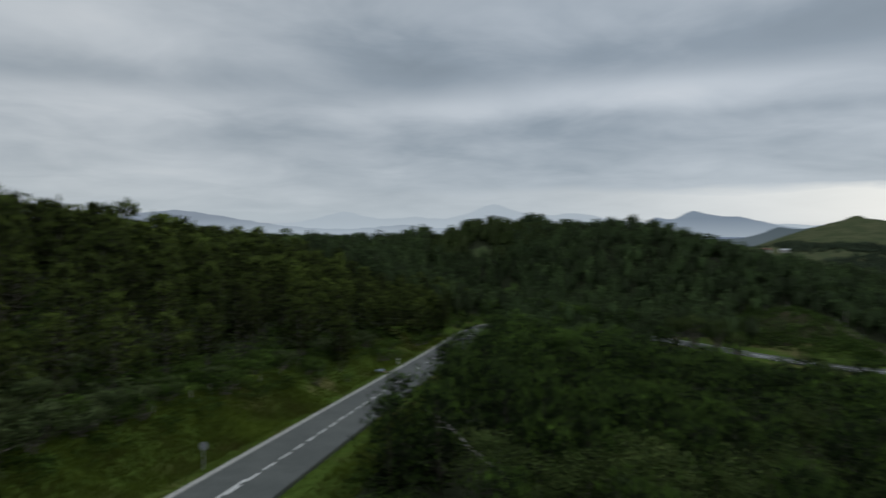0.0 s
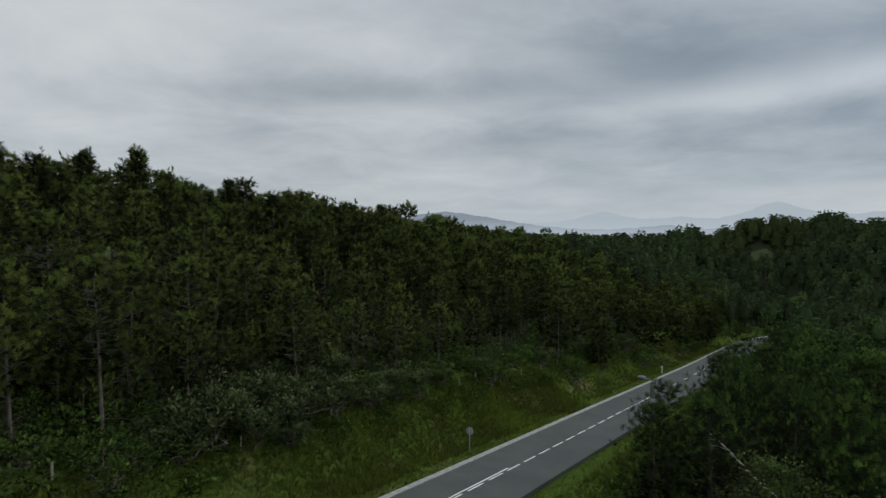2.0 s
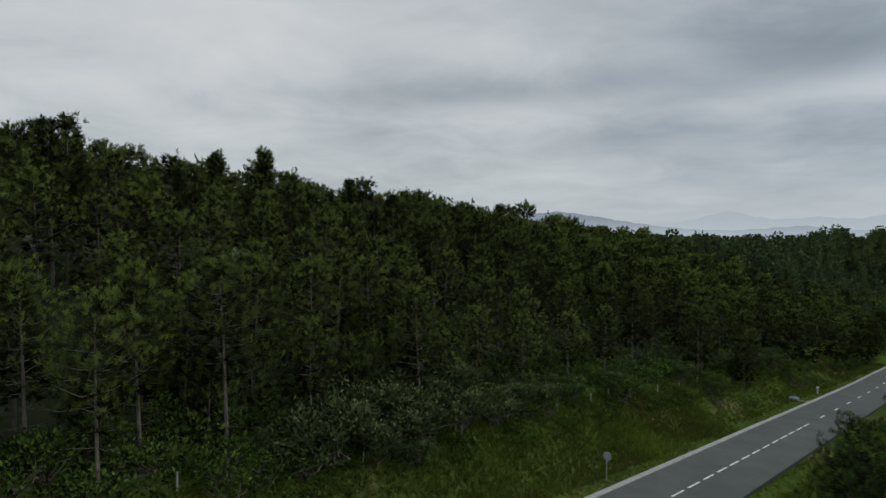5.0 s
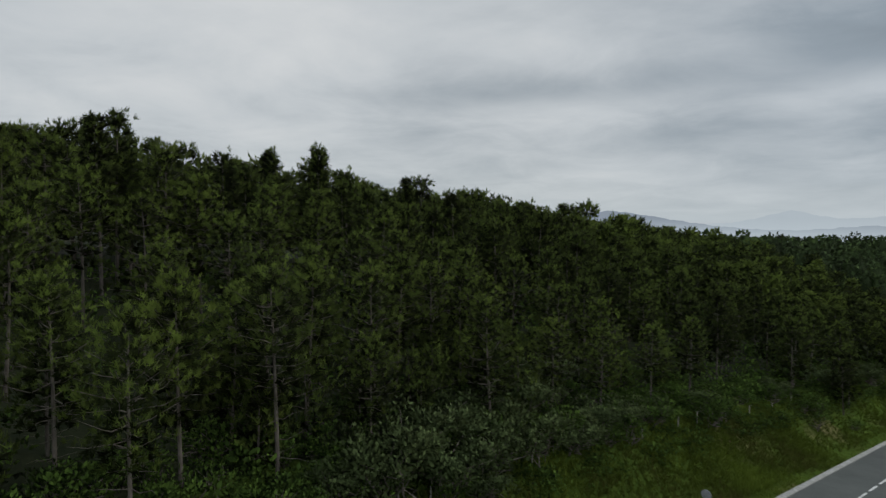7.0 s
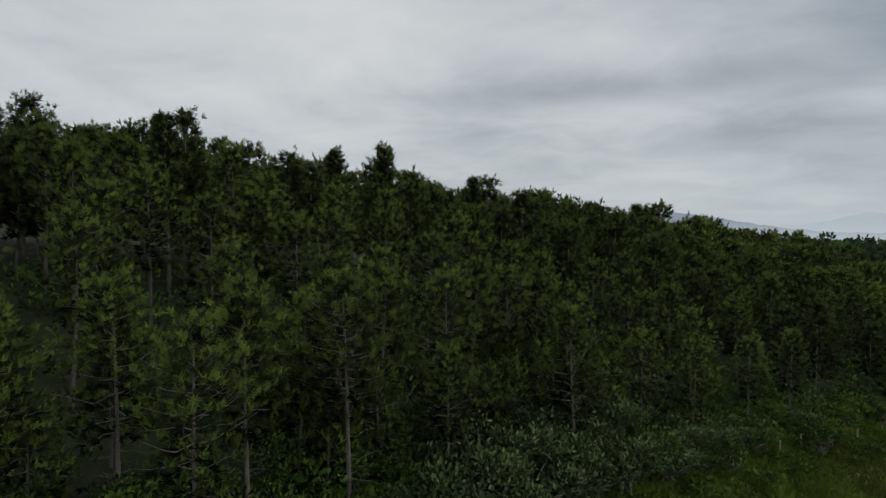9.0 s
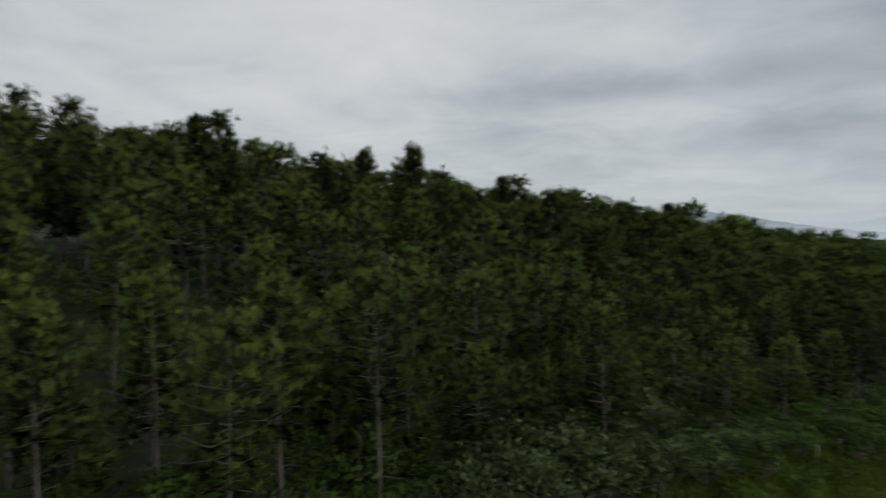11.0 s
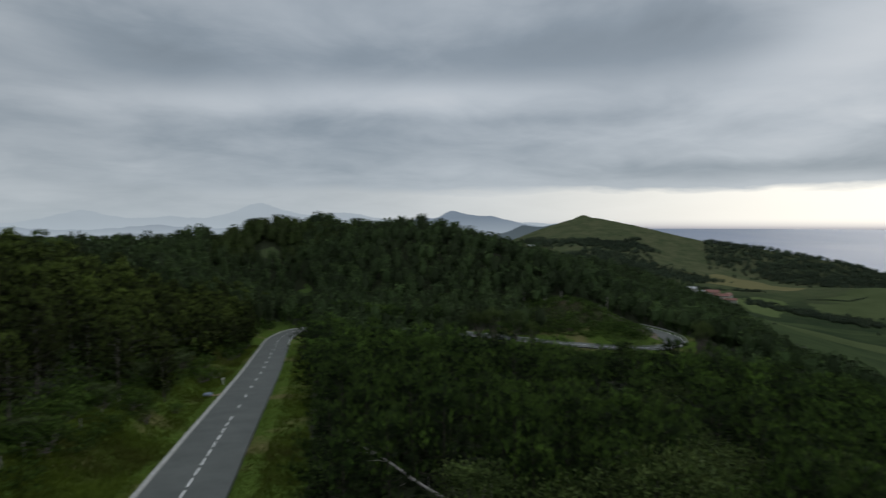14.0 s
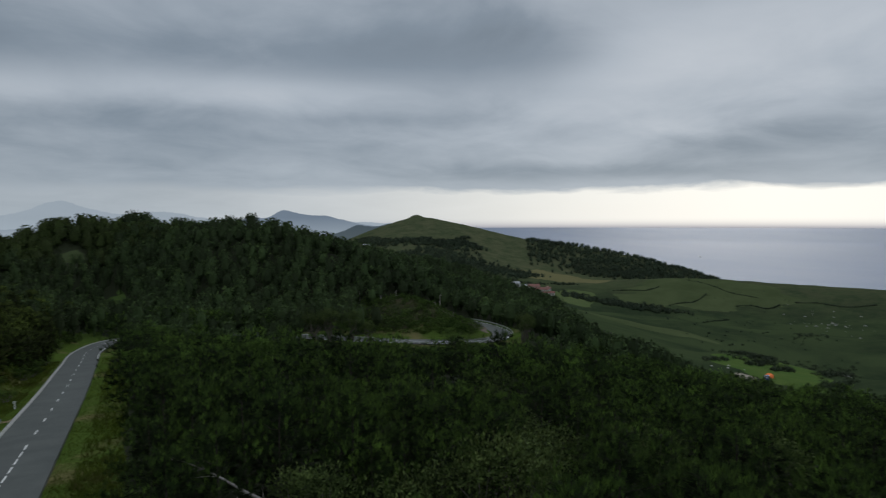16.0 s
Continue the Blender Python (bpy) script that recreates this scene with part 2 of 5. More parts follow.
# the road's line: place and height
ROAD_KNOTS = [(-31, -60, 12.7), (-20, 0, 6.7), (-13.8, 33.6, 3.35), (-7.9, 65.6, 0.15), (0, 108, -4.1), (5.6, 140, -7.2), (11.5, 171, -10.3), (21, 190, -12.0),
              (40, 193, -13.2), (62, 180, -14.0), (82, 160, -14.6), (100, 145, -15.0), (113, 142, -15.2), (122.5, 149, -15.5), (128.5, 163, -15.8), (129, 177, -15.9)]


def glide(knots, steps):
    """A smooth line through the knots."""
    k = np.array(knots, float)
    k = np.vstack([2 * k[0] - k[1], k, 2 * k[-1] - k[-2]])
    out = []
    for i in range(1, len(k) - 2):
        t = np.linspace(0, 1, steps, endpoint=False)[:, None]
        a, b, c, d = k[i - 1:i + 3]
        out.append(0.5 * (2 * b + (c - a) * t + (2 * a - 5 * b + 4 * c - d) * t ** 2 + (3 * b - a - 3 * c + d) * t ** 3))
    return np.vstack(out + [k[-2:-1]])


ROAD = glide(ROAD_KNOTS, 24)
road_run = np.concatenate([[0], np.cumsum(np.hypot(np.diff(ROAD[:, 0]), np.diff(ROAD[:, 1])))])
stations = np.arange(0, road_run[-1], 1.0)
ROAD = np.stack([np.interp(stations, road_run, ROAD[:, i]) for i in range(3)], 1)
tangent = np.gradient(ROAD, axis=0)
tangent /= np.linalg.norm(tangent[:, :2], axis=1)[:, None]
ACROSS = np.stack([-tangent[:, 1], tangent[:, 0]], 1)  # to the left of the way ahead


def road_near(x, y):
    """Distance from the road's middle (left positive) and the road's height there."""
    x, y = np.ravel(x), np.ravel(y)
    off, high = np.empty(len(x)), np.empty(len(x))
    for i in range(0, len(x), 20000):
        dx, dy = x[i:i + 20000, None] - ROAD[:, 0], y[i:i + 20000, None] - ROAD[:, 1]
        k = (dx * dx + dy * dy).argmin(1)
        r = np.arange(len(k))
        side = dx[r, k] * ACROSS[k, 0] + dy[r, k] * ACROSS[k, 1]
        off[i:i + 20000] = np.sign(side) * np.hypot(dx[r, k], dy[r, k])
        high[i:i + 20000] = ROAD[k, 2]
    return off, high


def ripple(x, y, size, seed=0.0):
    """A cheap wandering height, between -1 and 1."""
    s = np.sin(x / size + 1.7 * np.sin(y / size * 0.83 + seed)) + np.sin(y / size * 1.13 + 1.3 * np.sin(x / size * 0.71 + seed * 2.1) + seed)
    s += 0.6 * np.sin((x + y) / size * 1.9 + seed * 3) + 0.5 * np.sin((x - 1.3 * y) / size * 2.3 + seed)
    return s / 3.1


def fitted_lie(x, y):
    lie = 6.7 - 0.1 * np.clip(y, -120, 195)
    u = -(x - (-20 + 0.187 * y)) * 0.983
    r = np.maximum(u - 9, 0)
    left = 3.5 * smooth(4, 11, u) + 2.4 * (1 - np.exp(-r / 45)) + 0.25 * (r - 5 * np.logaddexp(0, (r - 34) / 5))
    right = -45 * (1 - np.exp(-np.maximum(-u - 7, 0) / 300))
    z = lie + np.where(u > 0, left, right)
    for px, py, reach, high in NEAR_KNOLLS + MID_KNOLLS + FAR_KNOLLS + OUTER_KNOLLS + SUMMIT_KNOLLS:
        z = z + high * np.exp(-((x - px) ** 2 + (y - py) ** 2) / (2 * reach * reach))
    return z


def ground_height(x, y):
    x, y = np.asarray(x, float), np.asarray(y, float)
    shape = x.shape
    x, y = x.ravel(), y.ravel()
    z = fitted_lie(x, y)
    far = np.hypot(x + 9, y - 7)
    z = z + (ripple(x, y, 3.1) * 0.22 + ripple(x, y, 0.9, 4.0) * 0.12) * (far < 260) + ripple(x, y, 31, 2.0) * np.clip(far / 600, 0, 1) * 2.5
    z = z - 420 * smooth(2000, 3000, far) * (0.25 + 0.75 * smooth(15, 40, np.degrees(np.arctan2(x, y)) % 360))
    off, high = road_near(x, y)
    d = np.abs(off)
    w = 1 - smooth(4.3, 9.5, d)
    z = z * (1 - w) + (high - 0.05) * w
    z = np.where(d < 4.3, high - 0.02 - 0.3 * (1 - smooth(2.9, 3.7, d)), z)
    return z.reshape(shape)


# ---- mesh helpers ----
def mesh_of(name, verts, faces, mats, tint=None, smooth_shade=False, which=None, swell=None):
    """A mesh from arrays: faces all of one size."""
    verts, faces = np.asarray(verts, np.float32), np.asarray(faces, np.int32)
    me = bpy.data.meshes.new(name)
    k = faces.shape[1]
    me.vertices.add(len(verts))
    me.vertices.foreach_set("co", verts.ravel())
    me.loops.add(faces.size)
    me.loops.foreach_set("vertex_index", faces.ravel())
    me.polygons.add(len(faces))
    me.polygons.foreach_set("loop_start", np.arange(0, faces.size, k, dtype=np.int32))
    for m in mats if isinstance(mats, (list, tuple)) else [mats]:
        me.materials.append(m)
    if which is not None:
        me.polygons.foreach_set("material_index", np.asarray(which, np.int32))
    me.polygons.foreach_set("use_smooth", np.full(len(faces), smooth_shade))
    if tint is not None:
        me.attributes.new("tint", "FLOAT", "FACE").data.foreach_set("value", np.asarray(tint, np.float32))
    if swell is not None:
        me.attributes.new("swell", "FLOAT_VECTOR", "POINT").data.foreach_set("vector", np.asarray(swell, np.float32).ravel())
    me.update(calc_edges=True)
    return me


def part(name, bm, mat, parent, label=""):
    """Links a bmesh, or a mesh, as one object under a thing or a part."""
    if isinstance(bm, bpy.types.Mesh):
        me = bm
    else:
        me = bpy.data.meshes.new(name)
        bm.to_mesh(me)
        bm.free()
        me.materials.append(mat)
    ob = new(name, me)
    ob.parent = parent
    return tagged(ob, label)


def tube_arrays(line, radii, sides=6):
    """A tapered tube along a line of points."""
    line = np.asarray(line, float)
    n = len(line)
    axis = np.gradient(line, axis=0)
    axis /= np.linalg.norm(axis, axis=1)[:, None] + 1e-9
    ref = np.where(np.abs(axis[:, 2:3]) > 0.9, [[1.0, 0, 0]], [[0, 0, 1.0]])
    a = np.cross(axis, ref)
    a /= np.linalg.norm(a, axis=1)[:, None]
    b = np.cross(axis, a)
    turn = np.linspace(0, 2 * np.pi, sides, endpoint=False)
    v = (line[:, None] + np.asarray(radii)[:, None, None] * (a[:, None] * np.cos(turn)[None, :, None] + b[:, None] * np.sin(turn)[None, :, None])).reshape(-1, 3)
    i, j = np.meshgrid(np.arange(n - 1), np.arange(sides), indexing="ij")
    k = (j + 1) % sides
    f = np.stack([i * sides + j, i * sides + k, (i + 1) * sides + k, (i + 1) * sides + j], -1).reshape(-1, 4)
    return v, f


def joined(pieces):
    verts, faces, base = [], [], 0
    for v, f in pieces:
        verts.append(v)
        faces.append(f + base)
        base += len(v)
    return np.vstack(verts), np.vstack(faces)


def box(bm, size, at=(0, 0, 0), turn=0.0, bevel=0.0):
    made = bmesh.ops.create_cube(bm, size=1, matrix=Matrix.Translation(at) @ Matrix.Rotation(turn, 4, "Z") @ Matrix.Diagonal((*size, 1)))
    if bevel:
        edges = list({e for v in made["verts"] for e in v.link_edges})
        bmesh.ops.bevel(bm, geom=edges, offset=bevel, segments=2, affect="EDGES", profile=0.6)
    return made


# ---- ground ----
mat, n = material("hill_ground")
place = n.add("ShaderNodeTexCoord").outputs["Object"]
big, mid_patch, fine = n.noise(0.012, 5, 0.6, place), n.noise(0.11, 5, 0.6, place), n.noise(2.2, 6, 0.65, place)
turf = n.ramp(fine, (0.25, (0.030, 0.047, 0.010)), (0.55, (0.055, 0.088, 0.017)), (0.8, (0.095, 0.120, 0.032)))
dry = n.ramp(fine, (0.3, (0.09, 0.075, 0.035)), (0.7, (0.17, 0.14, 0.07)))
soil = n.mix(n.ramp(mid_patch, (0.52, 0.0), (0.66, 0.75)), turf, dry)
heath = n.mix(n.ramp(big, (0.42, 0.0), (0.58, 1.0)), n.mix(n.ramp(mid_patch, (0.4, 0.0), (0.7, 1.0)), (0.020, 0.031, 0.016), (0.031, 0.041, 0.021)), (0.038, 0.053, 0.024))
away = n.add("ShaderNodeVectorMath", i0=place)
away.operation = "LENGTH"
far_mix = n.ramp(n.math("DIVIDE", away.outputs["Value"], 1000.0), (0.18, 0.0), (0.26, 1.0))
finish(n, n.mix(n.ramp(n.math("DIVIDE", away.outputs["Value"], 2000.0), (0.5, 0.0), (0.66, 1.0)), n.mix(far_mix, soil, heath), n.mix(n.ramp(n.noise(0.03, 5, 0.65, place), (0.4, 0.0), (0.62, 1.0)), n.mix(n.ramp(mid_patch, (0.42, 0.0), (0.6, 1.0)), (0.036, 0.050, 0.025), (0.052, 0.064, 0.032)), (0.070, 0.074, 0.040))), 1.0, n.math("ADD", fine, mid_patch), 0.12, 0.0)
GROUND = mat

CENTRE = np.array([-9.0, 7.0])
bearings = np.radians(np.concatenate([np.arange(-92, 32, 0.5), np.arange(32, 38, 0.2), np.arange(38, 92, 0.5), np.arange(92, 268, 4.0)]))
rings = np.sort(np.concatenate([[0.0], np.geomspace(6, 4850, 210), np.arange(1866.3, 1930, 9.0)]))
bb, rr = np.meshgrid(bearings, rings, indexing="ij")
gx, gy = CENTRE[0] + rr * np.sin(bb), CENTRE[1] + rr * np.cos(bb)
gz = ground_height(gx, gy)
nb, nr = bb.shape
i, j = np.meshgrid(np.arange(nb), np.arange(nr - 1), indexing="ij")
k = (i + 1) % nb
quads = np.stack([i * nr + j, i * nr + j + 1, k * nr + j + 1, k * nr + j], -1).reshape(-1, 4)[:, ::-1]
# needle litter under the woods, its colour darkened for the shade between crowns
mat, n = material("shaded_needle_litter")
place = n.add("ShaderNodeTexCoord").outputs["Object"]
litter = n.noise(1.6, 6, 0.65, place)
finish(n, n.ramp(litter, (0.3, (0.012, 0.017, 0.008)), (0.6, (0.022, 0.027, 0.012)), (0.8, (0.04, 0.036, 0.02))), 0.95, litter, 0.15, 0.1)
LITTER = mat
mid = np.stack([gx, gy], -1).reshape(-1, 2)[quads].mean(1)
off, _ = road_near(mid[:, 0], mid[:, 1])
away = np.hypot(mid[:, 0] + 9, mid[:, 1] - 7)
side = -20 + 0.187 * mid[:, 1]
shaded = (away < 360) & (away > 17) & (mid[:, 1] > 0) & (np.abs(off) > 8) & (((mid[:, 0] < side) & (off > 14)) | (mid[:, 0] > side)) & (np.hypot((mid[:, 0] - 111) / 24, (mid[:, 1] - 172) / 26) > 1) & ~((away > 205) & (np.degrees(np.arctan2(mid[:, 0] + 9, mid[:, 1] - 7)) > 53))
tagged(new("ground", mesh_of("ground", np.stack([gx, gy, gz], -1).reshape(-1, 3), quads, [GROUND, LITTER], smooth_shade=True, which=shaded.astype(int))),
       "rolling hillside with rough turf and bare soil", "ground", kind="structure")

# ---- sea ----
mat, n = material("sea_water")
place = n.add("ShaderNodeTexCoord").outputs["Object"]
swell = n.add("ShaderNodeMapping", Vector=place)
swell.inputs["Scale"].default_value = (1, 0.35, 1)
waves = n.noise(0.09, 6, 0.6, swell)
drift = n.noise(0.0022, 4, 0.55, swell)
finish(n, n.ramp(drift, (0.35, (0.105, 0.14, 0.21)), (0.7, (0.15, 0.19, 0.265))), n.ramp(drift, (0.3, 0.28), (0.7, 0.42)), waves, 0.5, 0.18)
bearings = np.radians(np.arange(14, 175, 1.0))
reach = np.linspace(2050, 4880, 60)
bb, rr = np.meshgrid(bearings, reach, indexing="ij")
fall = np.interp(rr, [2050, 3000, 4000, 4880], [-6.6, -3.9, -1.75, -0.62])
sea_z = 20 + rr * np.tan(np.radians(fall))
nb, nr = bb.shape
i, j = np.meshgrid(np.arange(nb - 1), np.arange(nr - 1), indexing="ij")
quads = np.stack([i * nr + j, (i + 1) * nr + j, (i + 1) * nr + j + 1, i * nr + j + 1], -1).reshape(-1, 4)
tagged(new("water", mesh_of("water", np.stack([CENTRE[0] + rr * np.sin(bb), CENTRE[1] + rr * np.cos(bb), sea_z], -1).reshape(-1, 3), quads, mat, smooth_shade=True)),
       "calm grey-blue sea under low cloud", "sea", kind="structure")


# ---- distant mountains: a plain glowing backdrop, haze painted into its colour ----
def range_backdrop(name, label, az0, az1, r, peaks, foot, colour, low, rough, seed):
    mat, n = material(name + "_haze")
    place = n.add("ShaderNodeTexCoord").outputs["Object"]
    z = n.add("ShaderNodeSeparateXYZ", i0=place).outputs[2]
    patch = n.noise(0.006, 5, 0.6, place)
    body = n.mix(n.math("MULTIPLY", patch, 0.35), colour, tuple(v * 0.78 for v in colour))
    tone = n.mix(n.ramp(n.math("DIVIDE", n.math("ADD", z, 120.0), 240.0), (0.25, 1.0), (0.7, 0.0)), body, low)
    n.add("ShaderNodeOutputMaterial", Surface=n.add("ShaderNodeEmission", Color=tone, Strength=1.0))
    az = np.arange(az0, az1, 0.12)
    el = np.full(len(az), foot)
    for pa, pe, pw in peaks:
        el = el + pe * np.exp(-np.abs((az - pa) / pw) ** 1.5)
    for s, q in ((3.1, 1.0), (7.7, 0.5), (17.0, 0.3)):
        el = el + rough * q * np.sin(az * s + seed * s + np.sin(az * s * 0.37))
    a = np.radians(az)
    rows = [np.stack([CENTRE[0] + (r + d) * np.sin(a), CENTRE[1] + (r + d) * np.cos(a), z], -1)
            for d, z in ((-160, np.full(len(az), -420.0)), (-60, 20 + r * np.tan(np.radians(el - 0.5))), (0, 20 + r * np.tan(np.radians(el))), (80, np.full(len(az), -420.0)))]
    m = len(az)
    i, j = np.meshgrid(np.arange(3), np.arange(m - 1), indexing="ij")
    quads = np.stack([i * m + j, i * m + j + 1, (i + 1) * m + j + 1, (i + 1) * m + j], -1).reshape(-1, 4)
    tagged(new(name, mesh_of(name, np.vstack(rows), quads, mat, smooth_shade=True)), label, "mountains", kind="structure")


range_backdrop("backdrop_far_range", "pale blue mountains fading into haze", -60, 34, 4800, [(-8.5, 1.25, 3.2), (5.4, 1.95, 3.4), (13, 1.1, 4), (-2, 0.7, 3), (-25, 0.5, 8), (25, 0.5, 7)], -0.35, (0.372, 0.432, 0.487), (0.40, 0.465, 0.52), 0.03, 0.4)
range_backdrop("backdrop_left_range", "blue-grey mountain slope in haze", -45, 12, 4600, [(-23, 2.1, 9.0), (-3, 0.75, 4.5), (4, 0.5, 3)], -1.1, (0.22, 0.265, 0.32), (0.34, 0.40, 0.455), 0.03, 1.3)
range_backdrop("backdrop_peak", "twin-peaked mountain in blue haze behind a coastal town", 13, 40, 4500, [(22.9, 1.3, 1.9), (19.9, 0.95, 1.1), (26.5, 1.2, 3.8)], -0.75, (0.185, 0.235, 0.295), (0.29, 0.345, 0.40), 0.02, 2.2)
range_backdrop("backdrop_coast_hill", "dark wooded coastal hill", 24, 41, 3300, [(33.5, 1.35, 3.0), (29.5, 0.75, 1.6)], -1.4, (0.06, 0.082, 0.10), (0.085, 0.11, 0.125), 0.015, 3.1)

# ---- road ----
mat, n = material("asphalt")
place = n.add("ShaderNodeTexCoord").outputs["Object"]
grit, worn = n.noise(38, 4, 0.7, place), n.noise(0.35, 4, 0.6, place)
tone = n.mix(n.ramp(worn, (0.35, 0.0), (0.7, 1.0)), n.ramp(grit, (0.3, (0.041, 0.046, 0.043)), (0.7, (0.075, 0.082, 0.077))), n.ramp(grit, (0.3, (0.061, 0.067, 0.062)), (0.7, (0.094, 0.101, 0.095))))
finish(n, tone, 0.85, grit, 0.006, 0.3)
ASPHALT = mat
mat, n = material("road_paint")
place = n.add("ShaderNodeTexCoord").outputs["Object"]
finish(n, n.ramp(n.noise(9, 5, 0.7, place), (0.3, (0.45, 0.45, 0.43)), (0.6, (0.72, 0.72, 0.70))), 0.6, None, 0, 0.3)
PAINT = mat
mat, n = material("kerb_concrete")
place = n.add("ShaderNodeTexCoord").outputs["Object"]
finish(n, n.ramp(n.noise(3, 6, 0.65, place), (0.3, (0.18, 0.18, 0.165)), (0.7, (0.36, 0.36, 0.34))), 0.9, n.noise(20, 4), 0.01, 0.2)
CONCRETE = mat


def strip(first, last, profile):
    """A ribbon that follows the road from one station to another: profile points (left of the middle, above the road)."""
    s = np.concatenate([[first], np.arange(math.ceil(first + 0.01), last, 1.0), [last]])
    c = np.stack([np.interp(s, stations, ROAD[:, k]) for k in range(3)], 1)
    a = np.stack([np.interp(s, stations, ACROSS[:, k]) for k in range(2)], 1)
    m = len(profile)
    v = np.stack([np.concatenate([c[:, :2] + a * off, c[:, 2:3] + up], 1) for off, up in profile], 1).reshape(-1, 3)
    i, j = np.meshgrid(np.arange(len(s) - 1), np.arange(m - 1), indexing="ij")
    return v, np.stack([i * m + j, (i + 1) * m + j, (i + 1) * m + j + 1, i * m + j + 1], -1).reshape(-1, 4)[:, ::-1]


END = stations[-1]
v, f = strip(0, END, [(2.95, -0.3), (2.95, 0.0), (1.5, 0.03), (0, 0.045), (-1.5, 0.03), (-2.95, 0.0), (-2.95, -0.3)])
road = tagged(new("road", mesh_of("road", v, f, ASPHALT)), "two-lane grey asphalt hill road", "road", kind="structure")
v, f = strip(0, 330, [(3.36, -0.25), (3.36, 0.07), (3.26, 0.09), (2.97, 0.03), (2.96, -0.2)])
tagged(new("kerb", mesh_of("kerb", v, f, CONCRETE)), "pale concrete edge gutter along the road", "kerb", kind="structure")
first = 86.0
while first < 285:
    v, f = strip(first, first + 1.9, [(0.06, 0.052), (-0.06, 0.052)])
    part("dash", mesh_of("dash", v, f, PAINT), None, road)
    first += 2.61 if first < 133 else 6.6
v, f = strip(60, 102.2, [(0.29, 0.052), (0.17, 0.052)])
part("solid_line", mesh_of("solid_line", v, f, PAINT), None, road)
v, f = strip(210, END, [(-2.75, 0.016), (-2.87, 0.016)])
part("edge_line", mesh_of("edge_line", v, f, PAINT), None, road)


# ---- plants ----
def sprigs(rng, places, ways, blades, length, width, spread):
    """Needle sprigs: for each place, blades that splay round its way. Returns vertices and triangles."""
    m = len(places)
    ways = ways / (np.linalg.norm(ways, axis=1)[:, None] + 1e-9)
    d = ways[:, None] + rng.normal(0, spread, (m, blades, 3))
    d /= np.linalg.norm(d, axis=2)[..., None]
    size = length * rng.uniform(0.7, 1.25, (m, blades, 1)) if np.isscalar(length) else length[:, None, None] * rng.uniform(0.7, 1.25, (m, blades, 1))
    side = np.cross(d, rng.normal(0, 1, (m, blades, 3)))
    side /= np.linalg.norm(side, axis=2)[..., None] + 1e-9
    wide = width * size / (np.median(size) + 1e-9)
    root = places[:, None] + rng.normal(0, 0.04, (m, blades, 3))
    v = np.stack([root - side * wide * 0.5, root + side * wide * 0.5, root + d * size], 2).reshape(-1, 3)
    return v, np.arange(len(v)).reshape(-1, 3)


def leaves(rng, places, ways, size, ratio=0.5):
    """Broad leaves: one kite each."""
    m = len(places)
    d = ways + rng.normal(0, 0.5, (m, 3))
    d /= np.linalg.norm(d, axis=1)[:, None]
    side = np.cross(d, rng.normal(0, 1, (m, 3)))
    side /= np.linalg.norm(side, axis=1)[:, None] + 1e-9
    s = size * rng.uniform(0.6, 1.3, (m, 1))
    v = np.stack([places, places + d * s * 0.5 + side * s * ratio * 0.5, places + d * s, places + d * s * 0.5 - side * s * ratio * 0.5], 1).reshape(-1, 3)
    return v, np.arange(len(v)).reshape(-1, 4)


